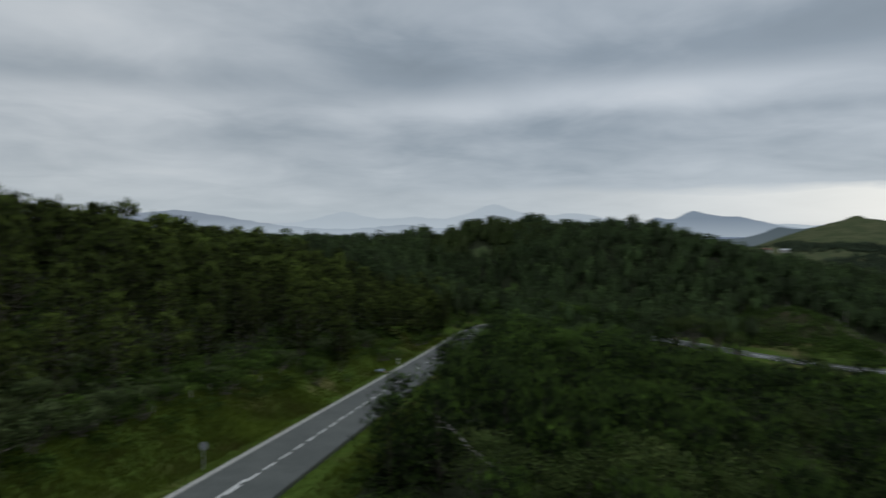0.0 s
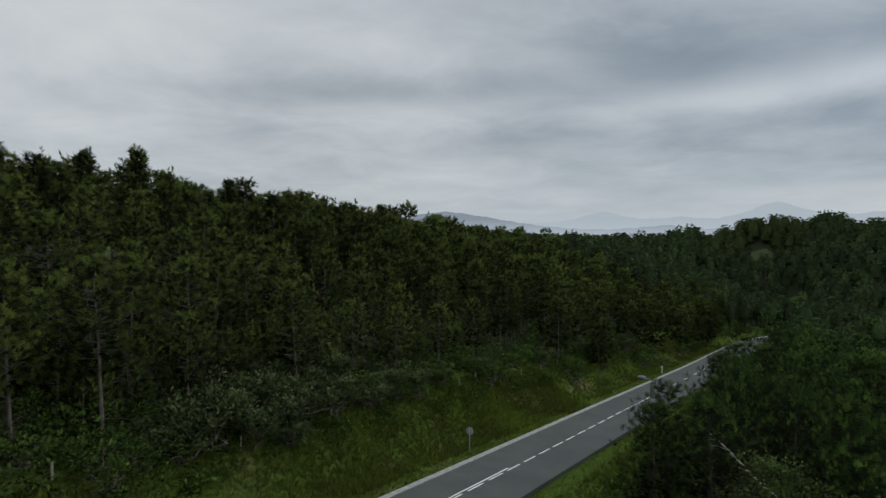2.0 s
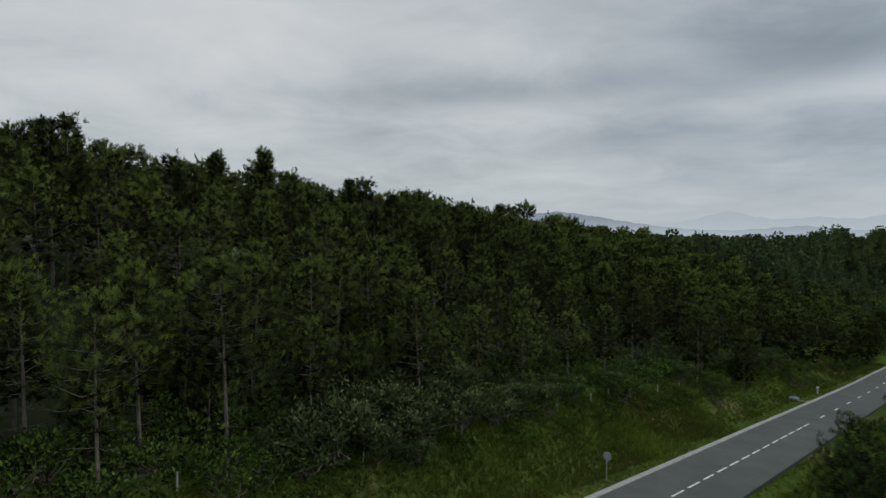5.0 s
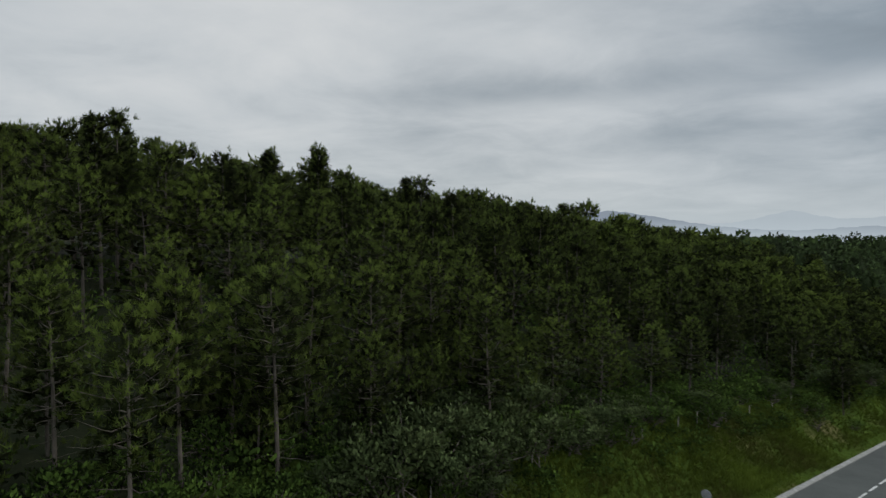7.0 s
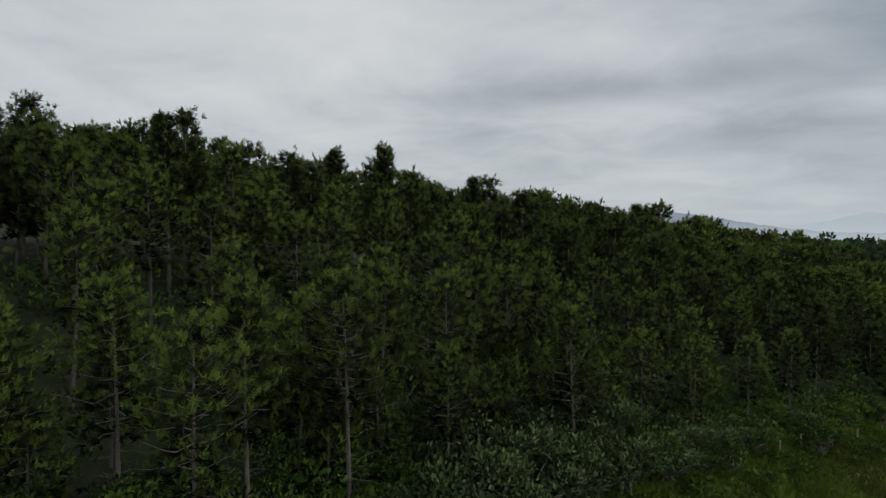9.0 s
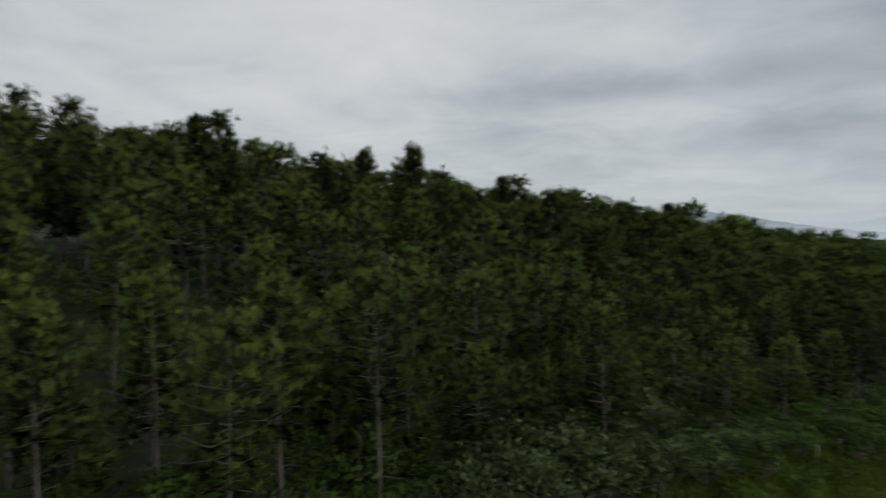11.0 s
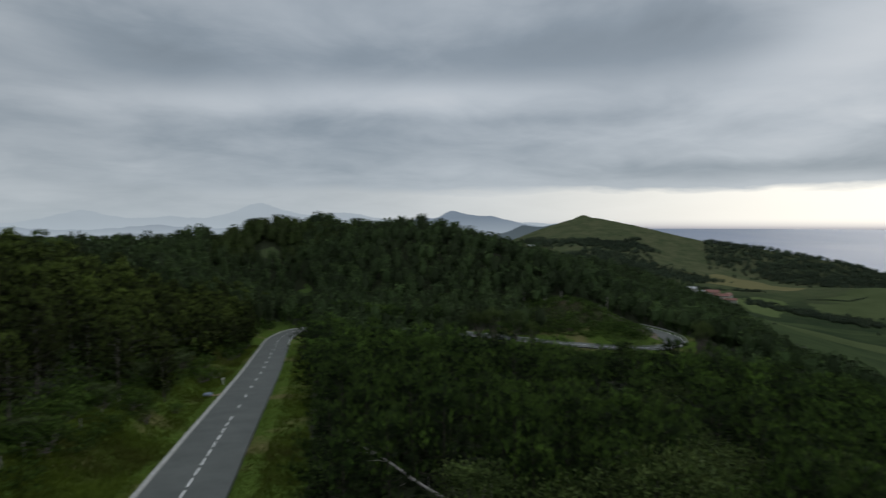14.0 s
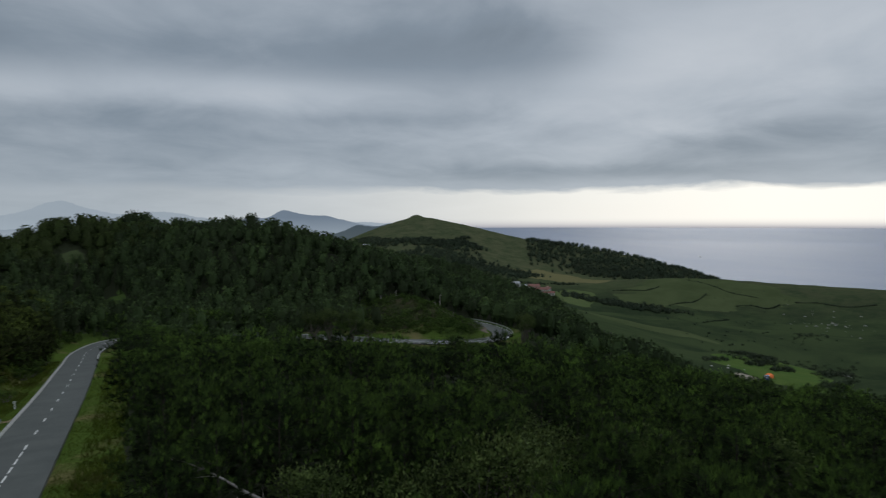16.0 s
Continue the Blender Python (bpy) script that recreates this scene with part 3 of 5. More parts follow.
def pine(seed, tall, bare, wide, tufts, blades, needle, breadth, whorl=0.6, sticks=1.0, darken=0.0, lift=1.3, fan=0.5, peak=2.0, core=1, shoots=0):
    """A pine: trunk, limbs in whorls that turn up at their ends, and a crown of needle tufts. bare: the share of the trunk without live limbs."""
    rng = np.random.default_rng(seed)
    bend = rng.normal(0, 0.016 * tall, 2)
    z = np.linspace(-0.4, tall, 12)
    t = np.clip(z / tall, 0, 1)
    line = np.stack([bend[0] * np.sin(t * 2.6), bend[1] * np.sin(t * 2.1), z], 1)
    girth = 0.0085 * tall + 0.02
    trunk = tube_arrays(line, girth * (1 - t) ** 0.8 + 0.012, 7)
    # young is each tuft's tint: low is dark, high is light
    limbs, places, ways, young, swells, sizes = [], [], [], [], [], []

    def tuft(at, way, tint, middle, size, grown=1.0):
        sizes.append(np.full(len(at), grown * needle))
        places.append(at)
        ways.append(way)
        young.append(np.clip(tint, 0, 1))
        swells.append((at - middle) / size)

    h = tall * bare * 0.35
    s = np.linspace(0, 1, 4)
    while h < tall - 0.35:
        share = (h / tall - bare) / (1 - bare)
        live = share > 0
        count = rng.integers(5, 8) if live else rng.integers(2, 5)
        first = rng.uniform(0, 2 * np.pi)
        for q in range(count):
            a = first + 2 * np.pi * (q + rng.uniform(-0.3, 0.3)) / count
            out, across = np.array([np.cos(a), np.sin(a), 0]), np.array([-np.sin(a), np.cos(a), 0])
            lobe = 1 + 0.16 * np.sin(2 * a + 1.3 * h + seed) + 0.12 * np.sin(3 * a - 2.3 * h + 2 * seed)
            if live:
                reach = wide * min(1.0, 0.62 + 1.4 * share) * (1 - share ** peak) ** 0.75 * rng.uniform(0.72, 1.14) * lobe + 0.15
                rise = (0.12 + 0.75 * share + rng.normal(0, 0.08)) * reach
            else:
                reach, rise = wide * rng.uniform(0.25, 0.72), rng.uniform(-0.1, 0.35)
            base = np.array([np.interp(h, z, line[:, 0]), np.interp(h, z, line[:, 1]), h + rng.uniform(-0.12, 0.12)])
            stick = base + np.outer(reach * s, out) + np.outer(rise * s ** 1.7, (0, 0, 1))
            stick[1:] += rng.normal(0, 0.05 * reach, (3, 3))
            if not live or rng.uniform() < sticks:
                limbs.append(tube_arrays(stick, np.linspace(0.012 + 0.011 * reach, 0.006, 4), 3))
            if not live:
                continue
            limb_tone = rng.normal(0, 0.05) - darken
            m = max(2, int(round(tufts * (0.35 + 0.65 * reach / wide))))
            p = rng.uniform(0.42, 1.0, m)
            p[0] = 1.0
            swing = rng.normal(0, 0.27, m) * reach * (1.15 - 0.6 * p)
            along = np.stack([np.interp(p, s, stick[:, c]) for c in range(3)], 1)
            at = along + swing[:, None] * across
            at[:, 2] += np.abs(rng.normal(0, 0.10, m)) * reach + 0.06
            way = 0.6 * out + 0.7 * swing[:, None] * across + rng.normal(0, 0.18, (m, 3))
            way[:, 2] += lift + 0.6 * share
            # lighter at tips and treetop: new growth, plus top light painted into the tint
            tuft(at, way, 0.26 + 0.42 * (p - 0.6) + 0.38 * share + limb_tone + rng.normal(0, 0.06, m), stick[1] * 0.5 + stick[2] * 0.5 - (0, 0, 0.12 * reach), 0.45 * reach)
            if core:
                # core tufts tinted dark to paint in the shade inside the crown
                p = rng.uniform(0.15, 0.7, core)
                at = np.stack([np.interp(p, s, stick[:, c]) for c in range(3)], 1) + rng.normal(0, 0.14, (core, 3))
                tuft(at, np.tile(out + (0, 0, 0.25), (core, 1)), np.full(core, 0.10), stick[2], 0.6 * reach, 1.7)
            if shoots:
                at = stick[-1] + rng.normal(0, 0.22, (shoots, 3))
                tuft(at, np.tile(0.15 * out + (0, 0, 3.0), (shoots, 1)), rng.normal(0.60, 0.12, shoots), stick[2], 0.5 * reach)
        h += whorl * rng.uniform(0.75, 1.25) * (1.0 if live else 1.4)
    top = 6
    tuft(np.stack([rng.normal(line[-1, 0], 0.16, top), rng.normal(line[-1, 1], 0.16, top), tall - rng.uniform(0.1, 0.9, top)], 1), np.tile([[0, 0, 1.0]], (top, 1)) + rng.normal(0, 0.2, (top, 3)), np.full(top, 0.7 - darken), line[-1] - (0, 0, 1.2), 0.8)
    places, ways, young = np.vstack(places), np.vstack(ways), np.concatenate(young)
    # every tuft is a short shoot with blades all along it
    k = np.repeat(np.arange(len(places)), 2)
    at = places[k] + rng.normal(0, 0.28 * needle, (len(k), 3))
    cv, cf = sprigs(rng, at, ways[k], (blades + 1) // 2, np.concatenate(sizes)[k], breadth, fan)
    many = (blades + 1) // 2
    lobes = np.vstack(swells)[k]
    lobes = lobes / (np.linalg.norm(lobes, axis=1)[:, None] + 0.3)
    axis = np.stack([places[k][:, 0], places[k][:, 1], (places[k][:, 2] - tall * (0.35 + 0.65 * bare)) * 0.7], 1)
    axis /= np.linalg.norm(axis, axis=1)[:, None] + 0.3
    swell = np.repeat(lobes * 0.5 + axis * 0.8, many * 3, axis=0) + 0.35 * (cv - np.repeat(at, many * 3, axis=0)) / needle
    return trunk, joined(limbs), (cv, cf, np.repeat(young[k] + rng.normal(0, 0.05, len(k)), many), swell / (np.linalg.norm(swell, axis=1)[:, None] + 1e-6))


def pine_thing(name, label, category, mat, seed, **shape):
    trunk, limbs, crown = pine(seed, **shape)
    thing = new(name)
    part("trunk", mesh_of("trunk", *joined([trunk, limbs]), YOUNG_BARK if mat is YOUNG else BARK, smooth_shade=True), None, thing)
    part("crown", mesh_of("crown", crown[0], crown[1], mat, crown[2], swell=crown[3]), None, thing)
    return tagged(thing, label, category)


def bush_arrays(seed, wide, tall, count, leaf, lift=0.0, clumps=9, flat=0.75):
    """A leafy shrub or round tree crown: leaves gathered on uneven clumps."""
    rng = np.random.default_rng(seed)
    c = rng.normal(0, 1, (clumps, 3))
    c /= np.linalg.norm(c, axis=1)[:, None]
    c = c * rng.uniform(0.35, 0.85, (clumps, 1)) * [wide * 0.62, wide * 0.62, tall * 0.42] + [0, 0, lift + tall * 0.5]
    size = rng.uniform(0.28, 0.5, clumps) * min(wide, tall) * flat
    k = rng.integers(0, clumps, count)
    d = rng.normal(0, 1, (count, 3))
    d[:, 2] = np.abs(d[:, 2]) * 0.9 + d[:, 2] * 0.25
    d /= np.linalg.norm(d, axis=1)[:, None]
    r = rng.uniform(0.55, 1.08, (count, 1))
    p = c[k] + d * size[k, None] * r
    p[:, 2] = np.maximum(p[:, 2], 0.05)
    v, f = leaves(rng, p, d + [0, 0, 0.35], leaf)
    # top light painted into the tint: upward and outer leaves lighter, inner ones darker
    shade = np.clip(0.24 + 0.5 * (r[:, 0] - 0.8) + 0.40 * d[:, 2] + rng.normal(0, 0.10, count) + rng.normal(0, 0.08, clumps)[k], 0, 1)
    stems = []
    for q in range(clumps):
        s = np.linspace(0, 1, 4)[:, None]
        root = rng.normal(0, 0.10, 3) * [1, 1, 0]
        stems.append(tube_arrays(root * (1 - s) + c[q] * s + [[0, 0, 0], *rng.normal(0, 0.08 * wide, (2, 3)), [0, 0, 0]], np.linspace(0.03 * max(wide, tall) ** 0.7, 0.012, 4), 4))
    swell = np.repeat(d * 0.8 + (p - [0, 0, lift + tall * 0.4]) / max(wide, tall), 4, axis=0)
    return (v, f, shade, swell / (np.linalg.norm(swell, axis=1)[:, None] + 1e-6)), joined(stems)


def dome_arrays(seed, wide, tall, count, leaf, upright=0.35, ratio=0.7, taper=0.45, low=0.3):
    """A far pine's crown: a closed, bumpy dome of small sprays."""
    rng = np.random.default_rng(seed)
    h = low + (1 - low) * rng.uniform(0.0, 1.0, count) ** 0.75
    a = rng.uniform(0, 2 * np.pi, count)
    bump = 1 + 0.16 * np.sin(3 * a + seed + 5 * h) + 0.12 * np.sin(5 * a + 9 * h + 2 * seed)
    r = wide * np.minimum(1.0, 0.6 + 1.6 * (h - low)) * np.clip(1.03 - h, 0, 1) ** taper * bump * rng.uniform(0.8, 1.05, count)
    p = np.stack([r * np.cos(a), r * np.sin(a), tall * h * 0.96], 1)
    ways = np.stack([np.cos(a), np.sin(a), upright + 1.3 * h], 1)
    v, f = leaves(rng, p, ways, leaf, ratio)
    # tint climbs with height, so light tops and shaded flanks are painted in
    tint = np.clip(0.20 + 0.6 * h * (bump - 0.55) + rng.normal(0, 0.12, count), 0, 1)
    # added dark body inside, uneven like the outside: painted shade that blocks sky
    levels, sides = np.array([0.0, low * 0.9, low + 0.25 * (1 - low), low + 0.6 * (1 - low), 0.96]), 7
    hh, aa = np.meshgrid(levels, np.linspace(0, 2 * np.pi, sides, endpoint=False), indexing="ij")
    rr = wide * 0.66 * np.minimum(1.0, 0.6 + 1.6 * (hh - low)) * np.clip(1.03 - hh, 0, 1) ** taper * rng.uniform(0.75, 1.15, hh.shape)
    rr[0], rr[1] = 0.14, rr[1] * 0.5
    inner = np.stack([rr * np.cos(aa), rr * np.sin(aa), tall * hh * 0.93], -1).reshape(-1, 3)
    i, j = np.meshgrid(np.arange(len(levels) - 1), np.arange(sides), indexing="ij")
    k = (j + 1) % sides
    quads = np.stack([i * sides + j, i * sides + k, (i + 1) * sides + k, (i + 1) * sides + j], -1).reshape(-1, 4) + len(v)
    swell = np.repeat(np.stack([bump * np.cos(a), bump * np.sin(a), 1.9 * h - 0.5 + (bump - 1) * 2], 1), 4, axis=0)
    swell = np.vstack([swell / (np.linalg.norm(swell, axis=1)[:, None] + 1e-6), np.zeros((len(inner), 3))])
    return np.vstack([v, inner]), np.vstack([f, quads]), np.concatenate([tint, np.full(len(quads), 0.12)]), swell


def bush_thing(name, label, category, mat, seed, **shape):
    (v, f, shade, swell), stems = bush_arrays(seed, **shape)
    thing = new(name)
    part("trunk", mesh_of("trunk", *stems, BARK), None, thing)
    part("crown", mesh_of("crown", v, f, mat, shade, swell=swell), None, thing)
    return tagged(thing, label, category)


def scatter(rng, x0, x1, y0, y1, pace):
    """Places on a shaken grid."""
    gx, gy = np.meshgrid(np.arange(x0, x1, pace), np.arange(y0, y1, pace))
    gx = gx + rng.uniform(-0.42, 0.42, gx.shape) * pace
    gy = gy + rng.uniform(-0.42, 0.42, gy.shape) * pace
    return gx.ravel(), gy.ravel()


def spread_things(kinds, spots, rng, group, low=0.85, high=1.15):
    """Copies of the kinds at the spots (x, y, share of size); the first of each kind is itself moved."""
    used = set()
    for x, y, s in spots:
        k = int(rng.integers(0, len(kinds)))
        z = float(ground_height(np.array([x]), np.array([y]))[0]) - 0.05
        m = pose(x, y, z, rng.normal(0, 1.5), rng.normal(0, 1.5), rng.uniform(0, 360))
        size = s * rng.uniform(low, high)
        thing = kinds[k]
        if k in used:
            thing = copy_thing(thing, m)
        used.add(k)
        thing.matrix_basis = m @ Matrix.Diagonal((size, size, size * rng.uniform(0.94, 1.06), 1))
        tagged(thing, group=group)
    for k, thing in enumerate(kinds):
        if k not in used:
            for ob in (*thing.children_recursive, thing):
                bpy.data.objects.remove(ob)


def merged(name, label, category, mat, protos, spots, rng):
    """Many far plants as one mesh: spots of x, y, z, size."""
    vs, fs, ts, ss, base = [], [], [], [], 0
    for x, y, z, s in spots:
        v, f, t, w = protos[int(rng.integers(0, len(protos)))]
        a = rng.uniform(0, 2 * np.pi)
        c, q = math.cos(a) * s, math.sin(a) * s
        out = np.empty_like(v)
        out[:, 0], out[:, 1], out[:, 2] = v[:, 0] * c - v[:, 1] * q + x, v[:, 0] * q + v[:, 1] * c + y, v[:, 2] * s * rng.uniform(0.9, 1.1) + z
        vs.append(out)
        ss.append(np.stack([(w[:, 0] * c - w[:, 1] * q) / s, (w[:, 0] * q + w[:, 1] * c) / s, w[:, 2]], 1))
        fs.append(f + base)
        ts.append(np.clip(t + rng.normal(0, 0.16), 0, 1))
        base += len(v)
    me = mesh_of(name, np.vstack(vs), np.vstack(fs), mat, np.concatenate(ts), swell=np.vstack(ss))
    return tagged(new(name, me), label, category, kind="stuff")


# the plantation on the uphill side
rng = np.random.default_rng(11)


def height_at(x, y):
    return float(ground_height(np.array([float(x)]), np.array([float(y)]))[0])


def uphill(x, y):
    """Metres from the road's middle up the slope."""
    return -(x - (-20 + 0.187 * y)) * 0.983


SHAPES = ((0.36, 2.3), (0.42, 2.0), (0.30, 2.5), (0.45, 2.1), (0.34, 1.9), (0.38, 2.4))
# edge trees tinted lighter, inner ones darker, painting in light at the wood's edge
EDGE = [pine_thing("pine_tree", "slender pine with a bare pale trunk and airy rounded green crown", "pine tree", PINE, 100 + q, tall=10, bare=b, wide=w, tufts=6.0, blades=20, needle=0.25, breadth=0.038, whorl=0.56, sticks=0.8, core=2, darken=-0.13, peak=1.55) for q, (b, w) in enumerate(SHAPES)]
INNER = [pine_thing("pine_tree", "dark green pine with a rounded crown standing among others", "pine tree", PINE, 150 + q, tall=10, bare=b * 0.6, wide=w * 1.08, darken=0.06, tufts=4.6, blades=14, needle=0.32, breadth=0.062, whorl=0.66, sticks=0.3, core=2, peak=1.5) for q, (b, w) in enumerate(SHAPES)]
WOOD_MID = [pine(200 + q, tall=10, bare=0.22, wide=2.3 + 0.12 * q, darken=0.14, tufts=2.6, blades=6, needle=0.52, breadth=0.20, whorl=0.95, sticks=0.0, core=1, peak=1.6)[2] for q in range(6)]
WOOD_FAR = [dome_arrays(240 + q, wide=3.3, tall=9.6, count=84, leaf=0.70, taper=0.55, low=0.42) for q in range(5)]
# trees at the edge and on the skyline: place and height of the top
FRONT = [(-29.0, 22.0, 18.7), (-28.0, 15.2, 17.2), (-30.0, 18.1, 18.3), (-30.3, 29.6, 18.0), (-26.2, 34.9, 15.9), (-24.2, 45.4, 12.5), (-28.6, 52.6, 15.8), (-32.6, 47.6, 17.2), (-32.7, 14.5, 18.7),
         (-31.6, 25.6, 18.2), (-29.2, 38.6, 16.6), (-25.4, 40.6, 14.2), (-32.4, 33.4, 18.4), (-31.2, 10.6, 18.0), (-27.4, 26.2, 15.0), (-22.4, 50.6, 12.8), (-21.6, 57.2, 12.6), (-25.6, 58.6, 14.6), (-27.8, 46.4, 15.2), (-29.5, 6.0, 17.0)]
TALL = [(-55.3, 47.0, 27.6), (-53.4, 57.6, 25.6), (-57.8, 42.5, 27.0), (-53.5, 25.0, 27.7), (-47.5, 83.8, 23.3), (-53.4, 86.1, 23.6), (-48.9, 69.3, 23.2)]
x, y = scatter(rng, -150, 60, -40, 330, 4.7)
off, _ = road_near(x, y)
z = ground_height(x, y)
view = np.degrees(np.arctan2(x + 8, y - 6))
dist = np.hypot(x + 8, y - 6)
wood = (off > 13.6 - 4.5 * smooth(50, 66, y) - 2.2 * smooth(72, 95, y) - 1.8 * smooth(105, 125, y) + 1.2 * np.sin(y * 0.21)) & (view > -84) & (view < 14) & (y > -9) & ((x < 8 + 0.09 * y) | (y > 225)) & ((off < 84) | (y > 150)) & (np.abs(off) > 7.4 - 2.0 * smooth(105, 125, y))
for px, py, _ in FRONT + TALL:
    wood &= np.hypot(x - px, y - py) > 2.4
# a grassy ride beyond the bend and a track on the ridge
# gaps drawn out towards the camera, so the grass shows between trees
RIDES = ((30, 241, 5, 23), (20.5, 291, 6, 9))
for px, py, rx, ry in RIDES:
    wood &= np.hypot((x - px) / rx, (y - py) / ry) > 1
# the wood grows taller up the slope
stature = (7.9 + 3.9 * smooth(14, 44, uphill(x, y))) / 10.0
near = wood & (dist < 92) & (off < 58)
order = np.argsort(dist[near])[:210]
spots = np.stack([x[near], y[near], stature[near]], 1)[order]
named = [(px, py, (top - height_at(px, py)) / 10.25) for px, py, top in FRONT]
spread_things(EDGE, named + [tuple(s) for s in spots[:34]], rng, "pines of the uphill plantation", 0.97, 1.03)
spread_things(INNER, spots[34:], rng, "pines of the uphill plantation", 0.84, 1.10)
SAPLINGS = [pine_thing("pine_sapling", "small bushy pine growing under taller ones", "pine tree", PINE, 180 + q, tall=4.2, bare=0.05, wide=1.4, tufts=4.0, blades=8, needle=0.30, breadth=0.07, whorl=0.55, sticks=0.3) for q in range(3)]
spots_low = []
for q in range(46):
    yy = rng.uniform(8, 62)
    spots_low.append((-20 + 0.187 * yy - rng.uniform(13.5, 24), yy, 1.0))
spread_things(SAPLINGS, spots_low, rng, "saplings under the pines", 0.6, 1.2)
# a few that stand out over the others
SKYLINE = [pine_thing("pine_tree", "tall pine standing out over the wood", "pine tree", PINE, 170 + q, tall=13.0, bare=0.40, wide=w, tufts=5.0, blades=14, needle=0.34, breadth=0.07, whorl=0.65, sticks=0.5, peak=1.15, core=3) for q, w in enumerate((2.0, 1.7, 1.9))]
spread_things(SKYLINE, [(px, py, (top - height_at(px, py)) / 13.3) for px, py, top in TALL], rng, "pines of the uphill plantation", 0.99, 1.01)
taken = set(map(tuple, np.round(spots[:, :2], 3)))
filler = wood & (dist > 205)
fx, fy = x[filler] + rng.uniform(-2.2, 2.2, filler.sum()), y[filler] + rng.uniform(-2.2, 2.2, filler.sum())
clear = np.ones(len(fx), bool)
for px, py, rx, ry in RIDES:
    clear &= np.hypot((fx - px) / rx, (fy - py) / ry) > 1
fx, fy = fx[clear], fy[clear]
under = list(zip(fx, fy, ground_height(fx, fy), rng.uniform(0.5, 0.75, len(fx))))
k = rng.integers(196, 258, 46)
o = 7.0 + 11 * rng.uniform(0, 1, 46)
bx, by = ROAD[k, 0] + ACROSS[k, 0] * o, ROAD[k, 1] + ACROSS[k, 1] * o
bend = list(zip(bx, by, ground_height(bx, by), rng.uniform(0.55, 0.9, 46)))
rest = [(a, b, c, h * rng.uniform(0.88, 1.12), d) for a, b, c, h, d, w in zip(x, y, z, stature, dist, wood) if w and (round(a, 3), round(b, 3)) not in taken]
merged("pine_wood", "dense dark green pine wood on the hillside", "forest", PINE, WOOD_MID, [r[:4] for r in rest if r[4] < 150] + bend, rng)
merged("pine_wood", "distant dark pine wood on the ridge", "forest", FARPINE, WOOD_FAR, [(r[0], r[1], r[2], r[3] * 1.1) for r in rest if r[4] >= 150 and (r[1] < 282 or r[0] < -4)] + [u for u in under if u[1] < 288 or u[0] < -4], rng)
ROUND = [dome_arrays(260 + q, wide=3.9, tall=6.6, count=130, leaf=0.75, upright=0.2, taper=0.36, low=0.05) for q in range(5)]
merged("ridge_trees", "round green broadleaved trees along the ridge", "forest", OAK, ROUND, [(r[0], r[1], r[2], rng.uniform(0.55, 1.25)) for r in rest if r[4] >= 150 and r[1] >= 282 and r[0] >= -4], rng)

# the young plantation on the downhill side, with a few broadleaved trees in it
OAK_SPOTS = [(26.3, 42.9, 1.0), (16.9, 33.0, 0.95), (10.0, 28.6, 0.9), (6.4, 31.0, 0.85), (26.5, 31.3, 0.95), (33.2, 26.0, 1.0), (22.0, 37.0, 0.9), (3.0, 34.0, 0.75), (38.0, 60.0, 1.0), (60.0, 92.0, 1.1), (65.9, 165.9, 1.10), (69.6, 162.6, 1.25), (73.7, 158.0, 1.20), (77.0, 153.7, 0.95), (117.0, 134.0, 1.05), (121.5, 136.5, 0.9)]
rng = np.random.default_rng(12)
WIDTHS = (2.4, 2.7, 2.0, 2.5, 2.2)
LOW = [pine_thing("young_pine", "young bushy pine with upright pale green shoots", "pine tree", YOUNG, 300 + q, tall=7.6, bare=0.03, wide=w, darken=0.13, tufts=5.0, blades=16, needle=0.27, breadth=0.028, whorl=0.6, lift=3.2, fan=0.24, sticks=0.25, shoots=2, core=3) for q, w in enumerate(WIDTHS)]
LOW_INNER = [pine_thing("young_pine", "young dark green pine in a dense plantation", "pine tree", YOUNG, 350 + q, tall=7.6, bare=0.05, wide=w, darken=0.13, tufts=4.2, blades=10, needle=0.32, breadth=0.05, whorl=0.76, lift=3.2, fan=0.24, sticks=0.2, shoots=1, core=2) for q, w in enumerate(WIDTHS)]
LOW_MID = [pine(400 + q, tall=7.6, bare=0.08, wide=2.5 + 0.1 * q, darken=0.12, tufts=2.6, blades=6, needle=0.46, breadth=0.11, whorl=0.95, lift=2.8, fan=0.28, sticks=0.0, core=1)[2] for q in range(6)]
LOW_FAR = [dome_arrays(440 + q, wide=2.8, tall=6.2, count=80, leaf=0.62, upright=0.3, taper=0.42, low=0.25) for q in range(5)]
x, y = scatter(rng, -12, 340, -10, 395, 4.35)
off, _ = road_near(x, y)
z = ground_height(x, y)
view = np.degrees(np.arctan2(x + 8, y - 6))
dist = np.hypot(x + 8, y - 6)
spur = np.hypot((x - 111) / 24, (y - 174) / 28) < 1
open_land = (dist > 232 - 62 * smooth(53, 62, view)) & (view > 50)
wood = ((x > -20 + 0.187 * y + 4.5) & (np.abs(off) > 9.0 + 8.0 * (1 - smooth(32, 36, y)) - 1.9 * smooth(60, 78, y) - 0.9 * smooth(110, 130, y) + 0.6 * np.sin(y * 0.43) )) & (view > -6) & (view < 84) & (dist > 15) & ~spur & ~open_land & (dist < 345 + 70 * smooth(24, 28, view) * (1 - smooth(47, 50, view)))
wood &= (dist < 140) | (rng.uniform(0, 1, len(x)) < 0.82)
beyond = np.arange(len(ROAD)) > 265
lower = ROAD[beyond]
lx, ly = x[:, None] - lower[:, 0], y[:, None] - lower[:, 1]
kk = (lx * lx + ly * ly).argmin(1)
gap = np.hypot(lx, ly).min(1)
